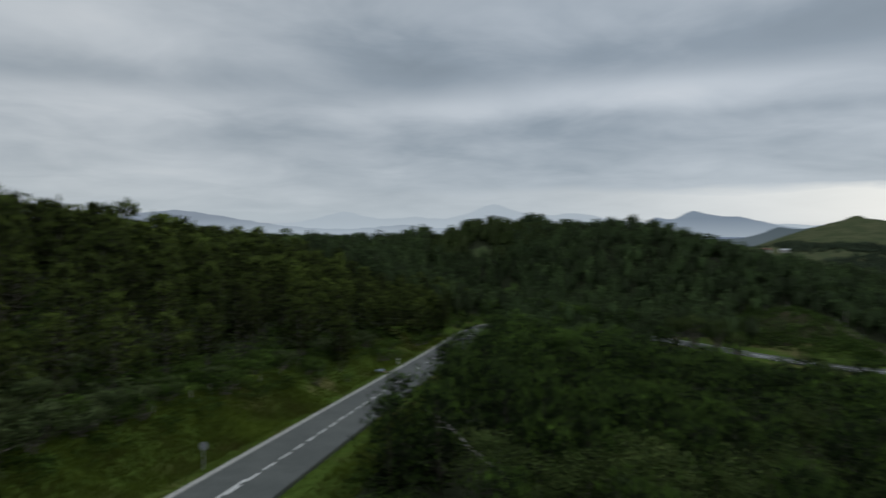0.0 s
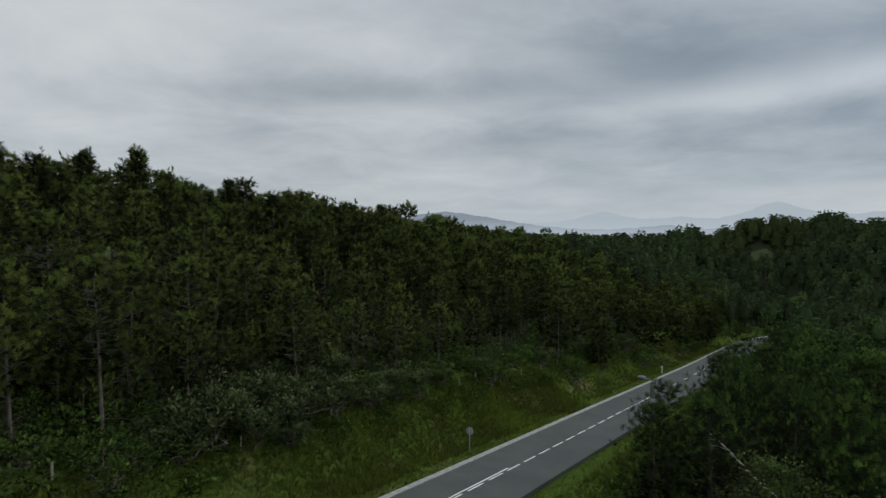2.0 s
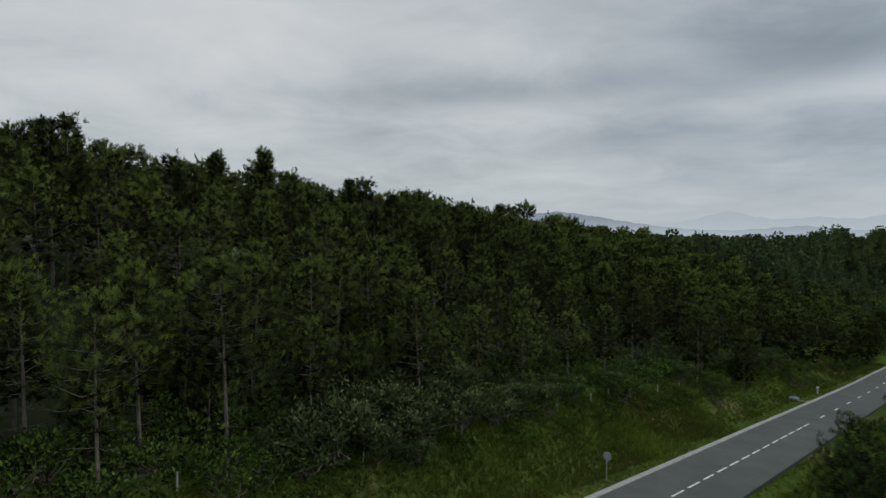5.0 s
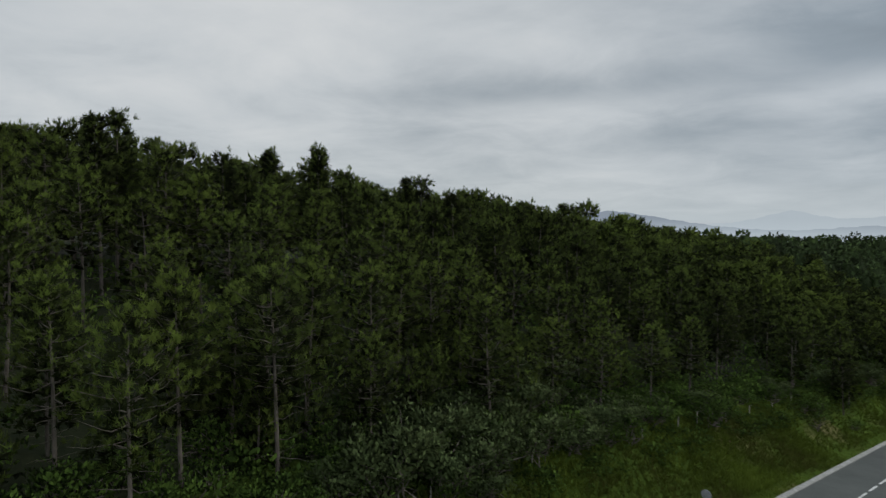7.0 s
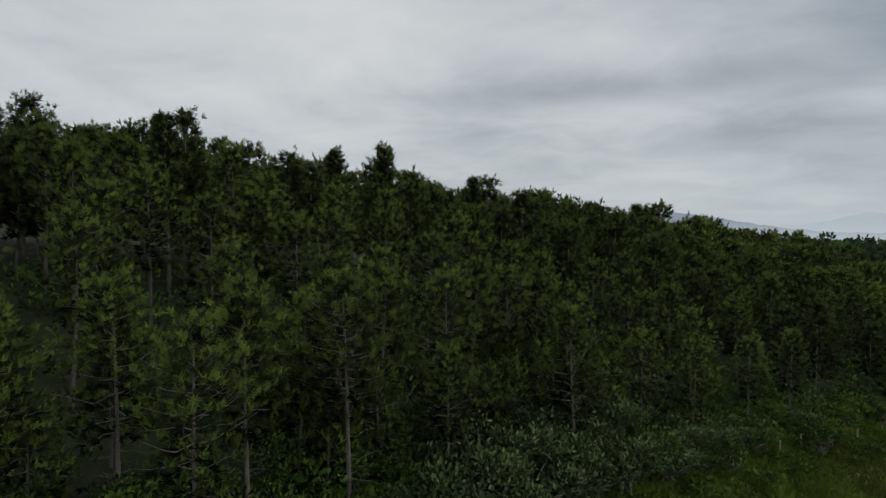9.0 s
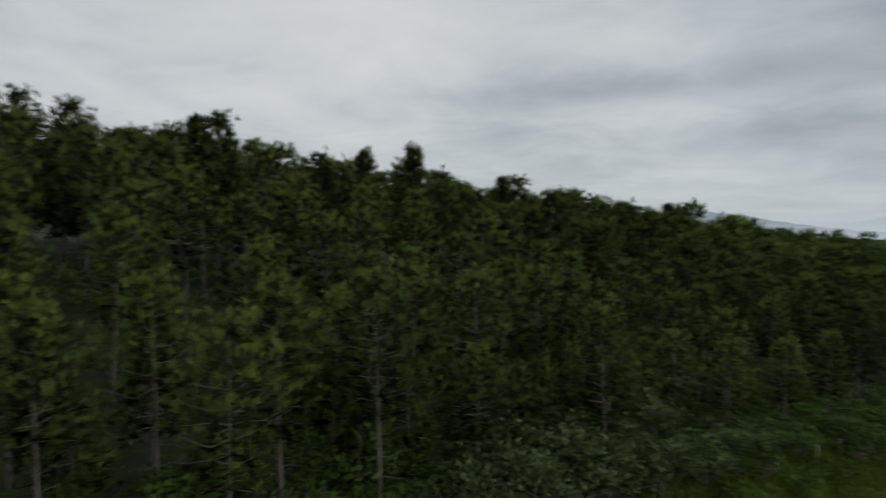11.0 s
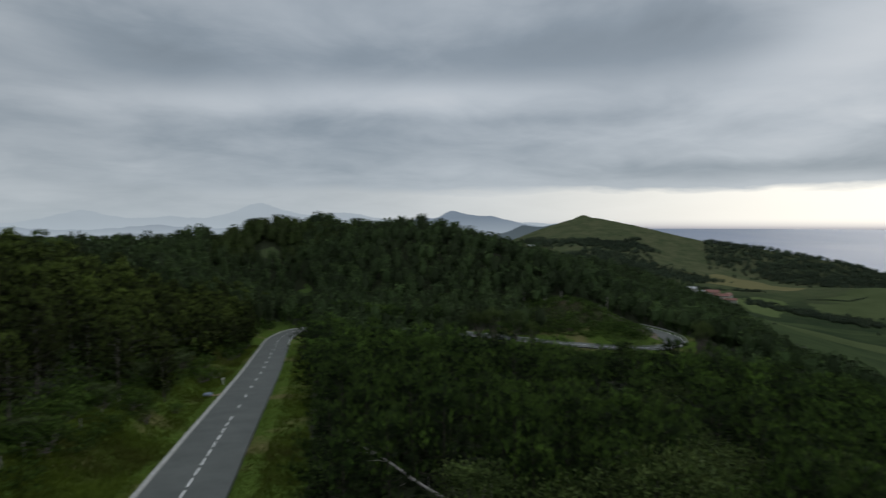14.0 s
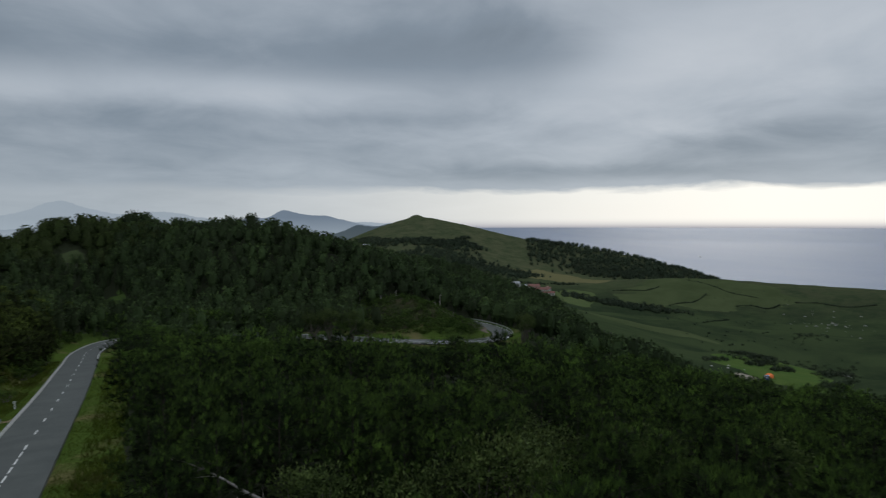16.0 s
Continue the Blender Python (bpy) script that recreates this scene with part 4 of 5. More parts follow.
# tree heights capped along the camera's line of sight to the lower road
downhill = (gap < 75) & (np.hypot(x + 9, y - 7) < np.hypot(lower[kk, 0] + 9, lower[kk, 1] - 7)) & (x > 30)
sight_limit = np.where(downhill & (lower[kk, 0] > 71), np.clip((lower[kk, 2] + 0.1 + 0.185 * gap - z) / 8.5, 0.0, 9.0), 9.0)
wood &= sight_limit > 0.28
for px, py, rx, ry in RIDES:
    wood &= np.hypot((x - px) / rx, (y - py) / ry) > 1
for px, py, _ in OAK_SPOTS:
    wood &= np.hypot(x - px, y - py) > 2.7
near = wood & (dist < 95)
order = np.argsort(dist[near])[:200]
spots = np.stack([x[near], y[near], np.ones(near.sum())], 1)[order]
spread_things(LOW, spots[:84], rng, "young pines below the road", 0.74, 1.14)
spread_things(LOW_INNER, spots[84:], rng, "young pines below the road", 0.70, 1.20)
taken = set(map(tuple, np.round(spots[:, :2], 3)))
k = rng.integers(258, 303, 120)
o = rng.uniform(6.3, 10.5, 120)
rx, ry = ROAD[k, 0] - ACROSS[k, 0] * o, ROAD[k, 1] - ACROSS[k, 1] * o
roadside = list(zip(rx, ry, ground_height(rx, ry), rng.uniform(0.62, 1.0, 120)))
rest = [(a, b, c, min(rng.uniform(0.8, 1.15) * (1.3 if d > 178 else 1.02), s), d) for a, b, c, d, w, s in zip(x, y, z, dist, wood, sight_limit) if w and (round(a, 3), round(b, 3)) not in taken]
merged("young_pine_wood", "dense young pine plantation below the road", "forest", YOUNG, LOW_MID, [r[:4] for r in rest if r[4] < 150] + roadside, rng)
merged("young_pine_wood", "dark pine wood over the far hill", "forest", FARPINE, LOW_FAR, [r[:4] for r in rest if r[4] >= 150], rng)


# ---- undergrowth and broadleaved plants ----
rng = np.random.default_rng(21)
WILLOWS = [bush_thing("willow_shrub", "grey-green leafy shrub at the edge of the wood", "shrub", WILLOW, 500 + q, wide=3.8, tall=3.0, count=2600, leaf=0.21, clumps=26, flat=0.6) for q in range(3)]
spots = [(-25.7, 25.4, 1.2), (-26.9, 28.0, 1.2), (-24.8, 28.9, 1.1), (-24.6, 32.2, 1.1), (-23.9, 35.8, 1.0), (-27.4, 42.8, 1.25), (-26.4, 40.2, 1.0), (-23.2, 42.2, 0.85), (-22.5, 45.8, 0.75), (-14.6, 85.2, 1.0), (-16.4, 83.0, 0.9),
         (-26.6, 23.2, 0.85), (-21.9, 49.2, 0.7), (-26.2, 37.2, 1.0), (-17.8, 70.5, 0.7), (-11.8, 99.0, 0.9), (-13.5, 93.5, 0.8), (-23.6, 30.6, 0.8), (-27.4, 31.6, 1.2), (-26.4, 34.0, 1.1), (-20.6, 56.0, 0.7), (-23.0, 38.9, 0.8)]
spread_things(WILLOWS, spots, rng, "shrubs along the wood's edge", 0.9, 1.1)
SHRUBS = [bush_thing("green_shrub", "dense dark green shrub under the pines", "shrub", BRAMBLE, 520 + q, wide=2.6, tall=2.0, count=520, leaf=0.2, clumps=12) for q in range(3)]
spots = []
for q in range(130):
    yy = rng.uniform(6, 185) if q % 3 == 0 else rng.uniform(6, 60)
    inner = 9.6 if yy < 72 else 6.6
    spots.append((-20 + 0.187 * yy - rng.uniform(inner, inner + (6.5 if yy < 60 else 3.0)), yy, rng.uniform(0.6, 1.15)))
spread_things(SHRUBS, spots, rng, "shrubs under the pines", 0.9, 1.1)
OAKS = [bush_thing("broadleaf_tree", "round olive-green broadleaved tree among pines", "tree", OAK, 540 + q, wide=4.8, tall=6.2, count=3600, leaf=0.22, lift=1.9, clumps=24) for q in range(3)]
spread_things(OAKS, OAK_SPOTS, rng, "broadleaved trees among the pines", 0.92, 1.1)
PALE = bush_thing("pale_tree", "bright yellow-green broadleaved tree rising over the pines", "tree", BRAMBLE, 560, wide=5.0, tall=6.0, count=2600, leaf=0.32, lift=3.2, clumps=16)
PALE.matrix_basis = pose(16.6, 78.0, height_at(16.6, 78.0), 0, 0, 40)

protos = []
for q in range(5):
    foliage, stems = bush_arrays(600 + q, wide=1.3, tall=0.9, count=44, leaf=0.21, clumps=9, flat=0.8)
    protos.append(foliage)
spots = []
yy = rng.uniform(2, 120, 1600)
edge = -20 + 0.187 * yy
out = np.where(rng.uniform(0, 1, 1600) < 0.78, rng.uniform(8.2, 14, 1600), rng.uniform(5, 21, 1600))
for a, b, o in zip(edge, yy, out):
    # sparser on the open bank than at the foot of the wood
    if o < 8.2 and rng.uniform() > (0.8 if b < 34 else 0.12):
        continue
    s = rng.uniform(0.5, 1.0) * (0.7 if o < 8.2 else 1.15)
    spots.append((a - o * 1.017, b, s))
for q in range(150):
    b = rng.uniform(34, 60)
    spots.append((-20 + 0.187 * b + rng.uniform(7.4, 11.5), b, rng.uniform(0.6, 1.25)))
for q in range(150):
    b = rng.uniform(20, 42)
    spots.append((-20 + 0.187 * b + rng.uniform(8.6, 24), b, rng.uniform(0.8, 1.5)))
k = rng.integers(190, 262, 130)
o = rng.uniform(6.0, 10.0, 130)
spots += list(zip(ROAD[k, 0] + ACROSS[k, 0] * o, ROAD[k, 1] + ACROSS[k, 1] * o, rng.uniform(1.2, 2.6, 130)))
k = rng.integers(316, 374, 300)
o = 6.5 + 11 * rng.uniform(0, 1, 300) ** 1.3
spots += list(zip(ROAD[k, 0] + ACROSS[k, 0] * o, ROAD[k, 1] + ACROSS[k, 1] * o, rng.uniform(1.0, 1.9, 300)))
for q in range(1500):
    b, r = rng.uniform(0, 2 * math.pi), math.sqrt(rng.uniform(0, 1))
    spots.append((103 + 24 * r * math.cos(b), 177 + 34 * r * math.sin(b), rng.uniform(1.0, 2.1)))
xs, ys = np.array([s[0] for s in spots]), np.array([s[1] for s in spots])
hs = ground_height(xs, ys)
off, _ = road_near(xs, ys)
spots = [(a, b, c - 0.05, s[2]) for a, b, c, s, o in zip(xs, ys, hs, spots, off) if abs(o) > (6.4 if a > 60 else 4.6)]
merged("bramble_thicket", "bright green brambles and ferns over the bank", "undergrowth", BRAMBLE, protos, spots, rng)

# low growth on the floor of the uphill wood
count = 1100
yy = rng.uniform(4, 120, count)
out = rng.uniform(11, 44, count)
xs = -20 + 0.187 * yy - out * 1.017
merged("wood_understorey", "dark low shrubs on the floor of the pine wood", "undergrowth", BRAMBLE, protos, list(zip(xs, yy, ground_height(xs, yy) - 0.1, rng.uniform(1.0, 2.0, count))), rng)

# grass on the bank and verges
count = 40000
b = np.where(rng.uniform(0, 1, count) < 0.62, rng.uniform(8, 66, count), rng.uniform(60, 150, count))
side = rng.uniform(0, 1, count) < 0.72
o = np.where(side, rng.uniform(3.3, 10.5, count), -rng.uniform(3.0, 8.0, count))
gx, gy = -20 + 0.187 * b - o * 0.983, b + o * 0.184
gz = ground_height(gx, gy)
places = np.stack([gx, gy, gz], 1)
ways = np.stack([rng.normal(0, 0.25, count), rng.normal(0, 0.25, count), np.ones(count)], 1)
lush = ripple(gx, gy, 4.0, 5.0)
length = (0.36 + 0.18 * lush) * rng.uniform(0.6, 1.4, count) * np.where(np.abs(o) < 4.6, 0.45, 1.0)
v, f = sprigs(rng, places, ways, 5, length, 0.05, 0.36)
tint = np.clip(0.46 + 0.3 * ripple(gx, gy, 2.3, 1.0) + 0.18 * lush + rng.normal(0, 0.12, count), 0, 1)
tagged(new("bank_grass", mesh_of("bank_grass", v, f, GRASS, np.repeat(tint, 5))), "long green grass on the bank and verges", "grass", kind="stuff")

# ---- fence, sign and small things by the road ----
mat, n = material("galvanised_steel")
place = n.add("ShaderNodeTexCoord").outputs["Object"]
finish(n, n.ramp(n.noise(14, 4, 0.6, place), (0.3, (0.30, 0.31, 0.32)), (0.7, (0.46, 0.47, 0.48))), 0.5, None, 0, 0.5, 0.7)
STEEL = mat


def plain(name, colour, rough=0.6, wear=0.2):
    mat, n = material(name)
    place = n.add("ShaderNodeTexCoord").outputs["Object"]
    spot = n.noise(4.0, 5, 0.6, place)
    finish(n, n.mix(n.math("MULTIPLY", spot, wear * 2), colour, tuple(v * 0.6 for v in colour)), rough)
    return mat


WHITE = plain("white_plastic", (0.75, 0.75, 0.72), 0.5)
GREY_BACK = plain("grey_sign_back", (0.30, 0.31, 0.33), 0.45)
BLUE = plain("faded_blue_plastic", (0.13, 0.16, 0.21), 0.7)
EARTH = plain("bare_earth", (0.10, 0.080, 0.055), 0.95, 0.5)


def fence_post(tall, seed):
    bm = bmesh.new()
    made = bmesh.ops.create_cone(bm, cap_ends=True, segments=8, radius1=0.055, radius2=0.05, depth=tall + 0.3, matrix=Matrix.Translation((0, 0, tall / 2 - 0.15)))
    r = random.Random(seed)
    for vert in made["verts"]:
        vert.co.x += r.uniform(-0.008, 0.008)
        if vert.co.z > tall * 0.9:
            vert.co.z += r.uniform(-0.03, 0.02)
    return bm


POSTS = []
for q in range(3):
    thing = new("fence_post")
    part("post", fence_post(0.8 + 0.08 * q, q), POSTWOOD, thing)
    bm = bmesh.new()
    box(bm, (0.02, 0.03, 0.02), (0.06, 0, 0.95))
    part("staple", bm, STEEL, thing)
    POSTS.append(tagged(thing, "weathered pale wooden fence post at the wood's edge", "fence post"))
spots = [(-27.9, 15.6, 1), (-27.2, 18.1, 1), (-26.9, 20.4, 1), (-26.5, 22.2, 1), (-26.1, 24.3, 1), (-25.3, 25.8, 1), (-24.7, 27.4, 1), (-24.2, 31.0, 1), (-23.6, 35.0, 1), (-22.7, 40.3, 1), (-21.4, 46.0, 1), (-20.5, 50.8, 1), (-19.9, 53.4, 1), (-19.3, 55.7, 1), (-18.9, 57.9, 1), (-18.1, 62.5, 1), (-17.2, 67.3, 1), (-16.4, 72, 1)]
spread_things(POSTS, spots, np.random.default_rng(5), "posts of the fence", 0.92, 1.08)

sign = tagged(new("road_sign"), "round road sign seen from its grey back on a steel post", "road sign")
bm = bmesh.new()
bmesh.ops.create_cone(bm, cap_ends=True, segments=8, radius1=0.04, radius2=0.04, depth=2.0, matrix=Matrix.Translation((0, 0, 0.9)))
part("post", bm, STEEL, sign)
bm = bmesh.new()
bmesh.ops.create_cone(bm, cap_ends=True, segments=28, radius1=0.3, radius2=0.3, depth=0.03, matrix=Matrix.Translation((0, 0.055, 1.72)) @ Matrix.Rotation(math.pi / 2, 4, "X"))
part("disc", bm, GREY_BACK, sign)
bm = bmesh.new()
box(bm, (0.3, 0.03, 0.04), (0, 0.03, 1.72))
part("bracket", bm, STEEL, sign)
sign.matrix_basis = pose(-16.3, 42.3, height_at(-16.3, 42.3), 0, 0, -10)

marker = tagged(new("marker_post"), "short white roadside marker post on the verge", "marker post")
bm = bmesh.new()
box(bm, (0.13, 0.12, 1.0), (0, 0, 0.45), 0, 0.02)
part("post", bm, WHITE, marker)
bm = bmesh.new()
box(bm, (0.30, 0.05, 0.26), (0, -0.09, 0.88), 0, 0.01)
part("reflector", bm, plain("pale_reflector", (0.8, 0.8, 0.76), 0.3), marker, "pale square reflector plate")
marker.matrix_basis = pose(-6.1, 98.2, height_at(-6.1, 98.2), 0, 0, -10)

heap = tagged(new("blue_sack"), "slumped faded blue sack lying on the bank", "sack")
bm = bmesh.new()
made = bmesh.ops.create_icosphere(bm, subdivisions=3, radius=0.5)
for vert in made["verts"]:
    vert.co.z = vert.co.z * 0.6 + 0.22 + 0.06 * math.sin(vert.co.x * 9) * math.cos(vert.co.y * 7)
    vert.co.x *= 1.25
part("body", bm, BLUE, heap)
bm = bmesh.new()
bmesh.ops.create_cone(bm, cap_ends=True, segments=8, radius1=0.12, radius2=0.05, depth=0.3, matrix=Matrix.Translation((0.55, 0, 0.3)) @ Matrix.Rotation(1.2, 4, "Y"))
part("neck", bm, BLUE, heap)
heap.matrix_basis = pose(-8.3, 89.5, height_at(-8.3, 89.5), 0, 0, 30)
plank_mat = plain("rotten_plank_wood", (0.26, 0.19, 0.12), 0.9, 0.4)
for dx, dy, turn in ((0.9, -0.2, 20), (1.3, 0.5, 65), (0.4, 0.9, -15)):
    bm = bmesh.new()
    box(bm, (1.4, 0.16, 0.05), (0, 0, 0.06), 0, 0.01)
    me = bpy.data.meshes.new("plank")
    bm.to_mesh(me)
    bm.free()
    me.materials.append(plank_mat)
    ob = tagged(new("plank", me), "loose brown plank lying on the bank", "plank", "planks on the bank")
    ob.matrix_basis = pose(-8.3 + dx, 89.5 + dy, height_at(-8.3 + dx, 89.5 + dy) + 0.02, 4, 6, turn)

# a fallen dead pine top, bleached
dead = tagged(new("dead_branch"), "bleached dead pine limb leaning out of the thicket", "branch")
s = np.linspace(0, 1, 9)[:, None]
stem = np.array([-0.9, 44.6, 6.3]) * (1 - s) + np.array([4.6, 39.3, 3.2]) * s + np.stack([0.15 * np.sin(s[:, 0] * 7), 0.1 * np.cos(s[:, 0] * 5), 0.2 * np.sin(s[:, 0] * 3.1)], 1)
pieces = [tube_arrays(stem, np.linspace(0.03, 0.11, 9), 7)]
r2 = np.random.default_rng(8)
for q in range(14):
    a = stem[int(r2.integers(0, 7))]
    d = r2.normal(0, 1, 3) * [0.8, 0.8, 0.5] + [-0.5, 0.3, 0.2]
    pieces.append(tube_arrays(np.stack([a, a + d * 0.35 + [0, 0, 0.06], a + d * 0.8]), [0.028, 0.016, 0.006], 4))
part("limb", mesh_of("limb", *joined(pieces), DEADWOOD, smooth_shade=True), None, dead)

# ---- the lower road: guard rail and dead stumps on the cleared spur ----
rail = tagged(new("guard_rail"), "galvanised guard rail along the lower road", "guard rail")
v, f = strip(stations[np.abs(ROAD[:, 0] - 84).argmin()], END - 1, [(-3.3, 0.45), (-3.36, 0.52), (-3.3, 0.60), (-3.36, 0.68), (-3.3, 0.75), (-3.24, 0.75), (-3.24, 0.45)])
part("beam", mesh_of("beam", v, f, STEEL), None, rail)
bm = bmesh.new()
box(bm, (0.1, 0.12, 1.0), (0, 0, 0.2))
post_mesh = bpy.data.meshes.new("post")
bm.to_mesh(post_mesh)
bm.free()
post_mesh.materials.append(STEEL)
k0 = int(np.abs(ROAD[:, 0] - 84).argmin())
for k in range(k0, len(ROAD) - 1, 4):
    ob = part("post", post_mesh, None, rail)
    ob.location = (ROAD[k, 0] - 3.2 * ACROSS[k, 0], ROAD[k, 1] - 3.2 * ACROSS[k, 1], ROAD[k, 2])
for q, (px, py, tall) in enumerate(((104, 206, 5.0), (117, 201, 4.5), (127, 187, 6.0), (105, 193, 3.0), (121, 182, 2.0), (126, 178, 3.2))):
    s = np.linspace(0, 1, 5)[:, None]
    stem = np.array([[0, 0, -0.3]]) + s * np.array([[0.3 * math.sin(q * 2.1), 0.2, tall + 0.3]])
    pieces = [tube_arrays(stem, np.linspace(0.17, 0.05, 5), 6)]
    for a in (0.5, 0.7, 0.85):
        base = stem[0] + a * (stem[-1] - stem[0])
        d = np.array([math.cos(q + a * 9), math.sin(q + a * 9), 0.4]) * 0.8
        pieces.append(tube_arrays(np.stack([base, base + d * 0.5, base + d]), [0.05, 0.03, 0.01], 4))
    ob = new("dead_stump", mesh_of("dead_stump", *joined(pieces), DEADWOOD, smooth_shade=True))
    tagged(ob, "bleached dead tree trunk standing on the clearing", "tree stump", "dead trunks on the clearing")
    ob.matrix_basis = pose(px, py, height_at(px, py), 0, 0, q * 50)


def drape(name, label, category, mat, x, y, wide, deep, turn=0.0, lift=0.25, grid=26, shape_seed=1.0):
    """A patch of other ground laid on the hillside."""
    a = np.linspace(0, 2 * np.pi, 48, endpoint=False)
    r = np.linspace(0, 1, grid)
    aa, rr = np.meshgrid(a, r, indexing="ij")
    edge = 1 + 0.13 * np.sin(3 * aa + shape_seed) + 0.08 * np.sin(7 * aa + 2 * shape_seed)
    px, py = rr * edge * np.cos(aa) * wide, rr * edge * np.sin(aa) * deep
    c, s = math.cos(radians(turn)), math.sin(radians(turn))
    gx, gy = x + px * c - py * s, y + px * s + py * c
    gz = ground_height(gx, gy) + lift * (1 - rr ** 6 * 1.5)
    m = grid
    i, j = np.meshgrid(np.arange(48), np.arange(m - 1), indexing="ij")
    k = (i + 1) % 48
    quads = np.stack([i * m + j, i * m + j + 1, k * m + j + 1, k * m + j], -1).reshape(-1, 4)
    return tagged(new(name, mesh_of(name, np.stack([gx, gy, gz], -1).reshape(-1, 3), quads, mat, smooth_shade=True)), label, category, kind="structure")


def field_material(name, a, b, scale=0.02):
    mat, n = material(name)
    place = n.add("ShaderNodeTexCoord").outputs["Object"]
    wide, fine = n.noise(scale, 5, 0.6, place), n.noise(scale * 12, 5, 0.65, place)
    finish(n, n.mix(n.ramp(wide, (0.35, 0.0), (0.65, 1.0)), n.mix(fine, a, tuple(v * 0.7 for v in a)), n.mix(fine, b, tuple(v * 0.75 for v in b))), 1.0, fine, 0.3, 0.0)
    return mat


HAY = field_material("dry_meadow", (0.135, 0.125, 0.062), (0.115, 0.112, 0.052))
PASTURE = field_material("green_pasture", (0.070, 0.088, 0.040), (0.050, 0.066, 0.029))
LUSH = field_material("lush_meadow", (0.055, 0.098, 0.026), (0.078, 0.112, 0.032), 0.06)
MEADOW = field_material("grazed_meadow", (0.074, 0.100, 0.040), (0.086, 0.108, 0.045), 0.03)
HEATH = field_material("rough_heath", (0.050, 0.043, 0.026), (0.024, 0.035, 0.014), 0.25)
DIRT = field_material("pale_gravel", (0.30, 0.27, 0.22), (0.22, 0.20, 0.16), 0.2)
drape("field", "dry yellowish meadow on the far slope", "field", HAY, 975, 885, 150, 105, 40, 1.2, shape_seed=2.0)
drape("field", "green pasture on a rounded hill", "field", PASTURE, 960, 560, 150, 110, -30, 0.8, shape_seed=4.0)
drape("field", "bright green meadow below the farm", "field", MEADOW, 705, 625, 115, 48, 35, 0.9, shape_seed=3.0)
drape("field", "pale green strip of meadow beyond the pine wood", "field", MEADOW, 735, 885, 105, 32, 100, 0.9, shape_seed=3.6)
drape("field", "bright green grass beside the lay-by", "field", LUSH, 265, 130, 46, 23, 40, 0.35, shape_seed=5.0)
drape("field", "green slope above the young pines", "field", PASTURE, 385, 280, 52, 24, -60, 0.6, shape_seed=7.0)
drape("path", "pale gravel lay-by on the grassy spur", "lay-by", DIRT, 227, 121.5, 7, 3.6, 62, 0.5, shape_seed=1.5)
drape("field", "bright grass ride beyond the road's bend", "field", LUSH, 30, 242, 6.0, 23, -8, 0.3, shape_seed=2.2)
drape("path", "pale track climbing through the grass ride", "track", DIRT, 32.6, 244, 1.3, 11, 14, 0.55, shape_seed=0.4)
drape("field", "dry grass slope on the ridge", "field", PASTURE, 20.5, 293, 6.5, 4, 25, 0.3, shape_seed=4.4)
drape("field", "rough brown and green heath on the cleared spur", "heath", HEATH, 108, 180, 20, 21, 10, 0.3, shape_seed=3.3)
drape("path", "bare brown earth on the cleared spur", "earth", EARTH, 123.5, 173, 6.5, 25, -14, 0.6, shape_seed=2.6)


# ---- far woods, hedges and farm ----
rng = np.random.default_rng(31)
CLUMPS = [dome_arrays(700 + q, wide=5.6, tall=8.2, count=44, leaf=1.7, low=0.12) for q in range(5)]


def far_wood(name, label, x0, y0, x1, y1, deep, count, low=0.6, high=1.15):
    """Trees in a band between two places."""
    spots = []
    t, o = rng.uniform(0, 1, count), rng.normal(0, 0.42, count) * deep
    length = math.hypot(x1 - x0, y1 - y0)
    nx, ny = -(y1 - y0) / length, (x1 - x0) / length
    xs, ys = x0 + t * (x1 - x0) + o * nx, y0 + t * (y1 - y0) + o * ny
    hs = ground_height(xs, ys)
    merged(name, label, "woodland", HEDGE, CLUMPS, [(a, b, c - 0.6, rng.uniform(low, high)) for a, b, c in zip(xs, ys, hs)], rng)


far_wood("ridge_wood", "dark wood running down the coastal ridge", 1190, 1190, 1570, 830, 190, 1000, 0.8, 1.4)
far_wood("ridge_wood", "dark wood on the seaward slope", 1180, 1010, 1400, 880, 60, 260, 0.8, 1.3)
far_wood("slope_wood", "dark copse on the green hill", 700, 1235, 860, 1180, 70, 260)
far_wood("slope_wood", "dark copse on the green hill", 850, 1160, 985, 1185, 60, 240, 0.7, 1.3)
far_wood("slope_wood", "small copse near the ridge", 985, 1250, 1040, 1260, 12, 26)
far_wood("valley_wood", "dark wooded valley below the hill", 760, 1110, 860, 850, 110, 560)
far_wood("valley_wood", "trees behind the farm", 760, 795, 880, 742, 16, 60, 0.35, 0.7)
far_wood("valley_wood", "dark trees along a valley stream", 690, 625, 800, 520, 34, 170, 0.5, 1.1)
far_wood("valley_wood", "trees on the valley floor", 780, 560, 830, 490, 18, 45, 0.4, 0.9)
far_wood("ridge_wood", "dark trees on the near flank", 800, 1430, 760, 1250, 40, 110)


def hedge(x0, y0, x1, y1, count, size=0.3):
    t = np.linspace(0, 1, count)
    xs = x0 + t * (x1 - x0) + 6 * np.sin(t * 7)
    ys = y0 + t * (y1 - y0) + 6 * np.cos(t * 5)
    hs = ground_height(xs, ys)
    merged("hedge", "dark field hedge along a pasture boundary", "hedge", HEDGE, CLUMPS, [(a, b, c - 0.2, size * rng.uniform(0.7, 1.4)) for a, b, c in zip(xs, ys, hs)], rng)


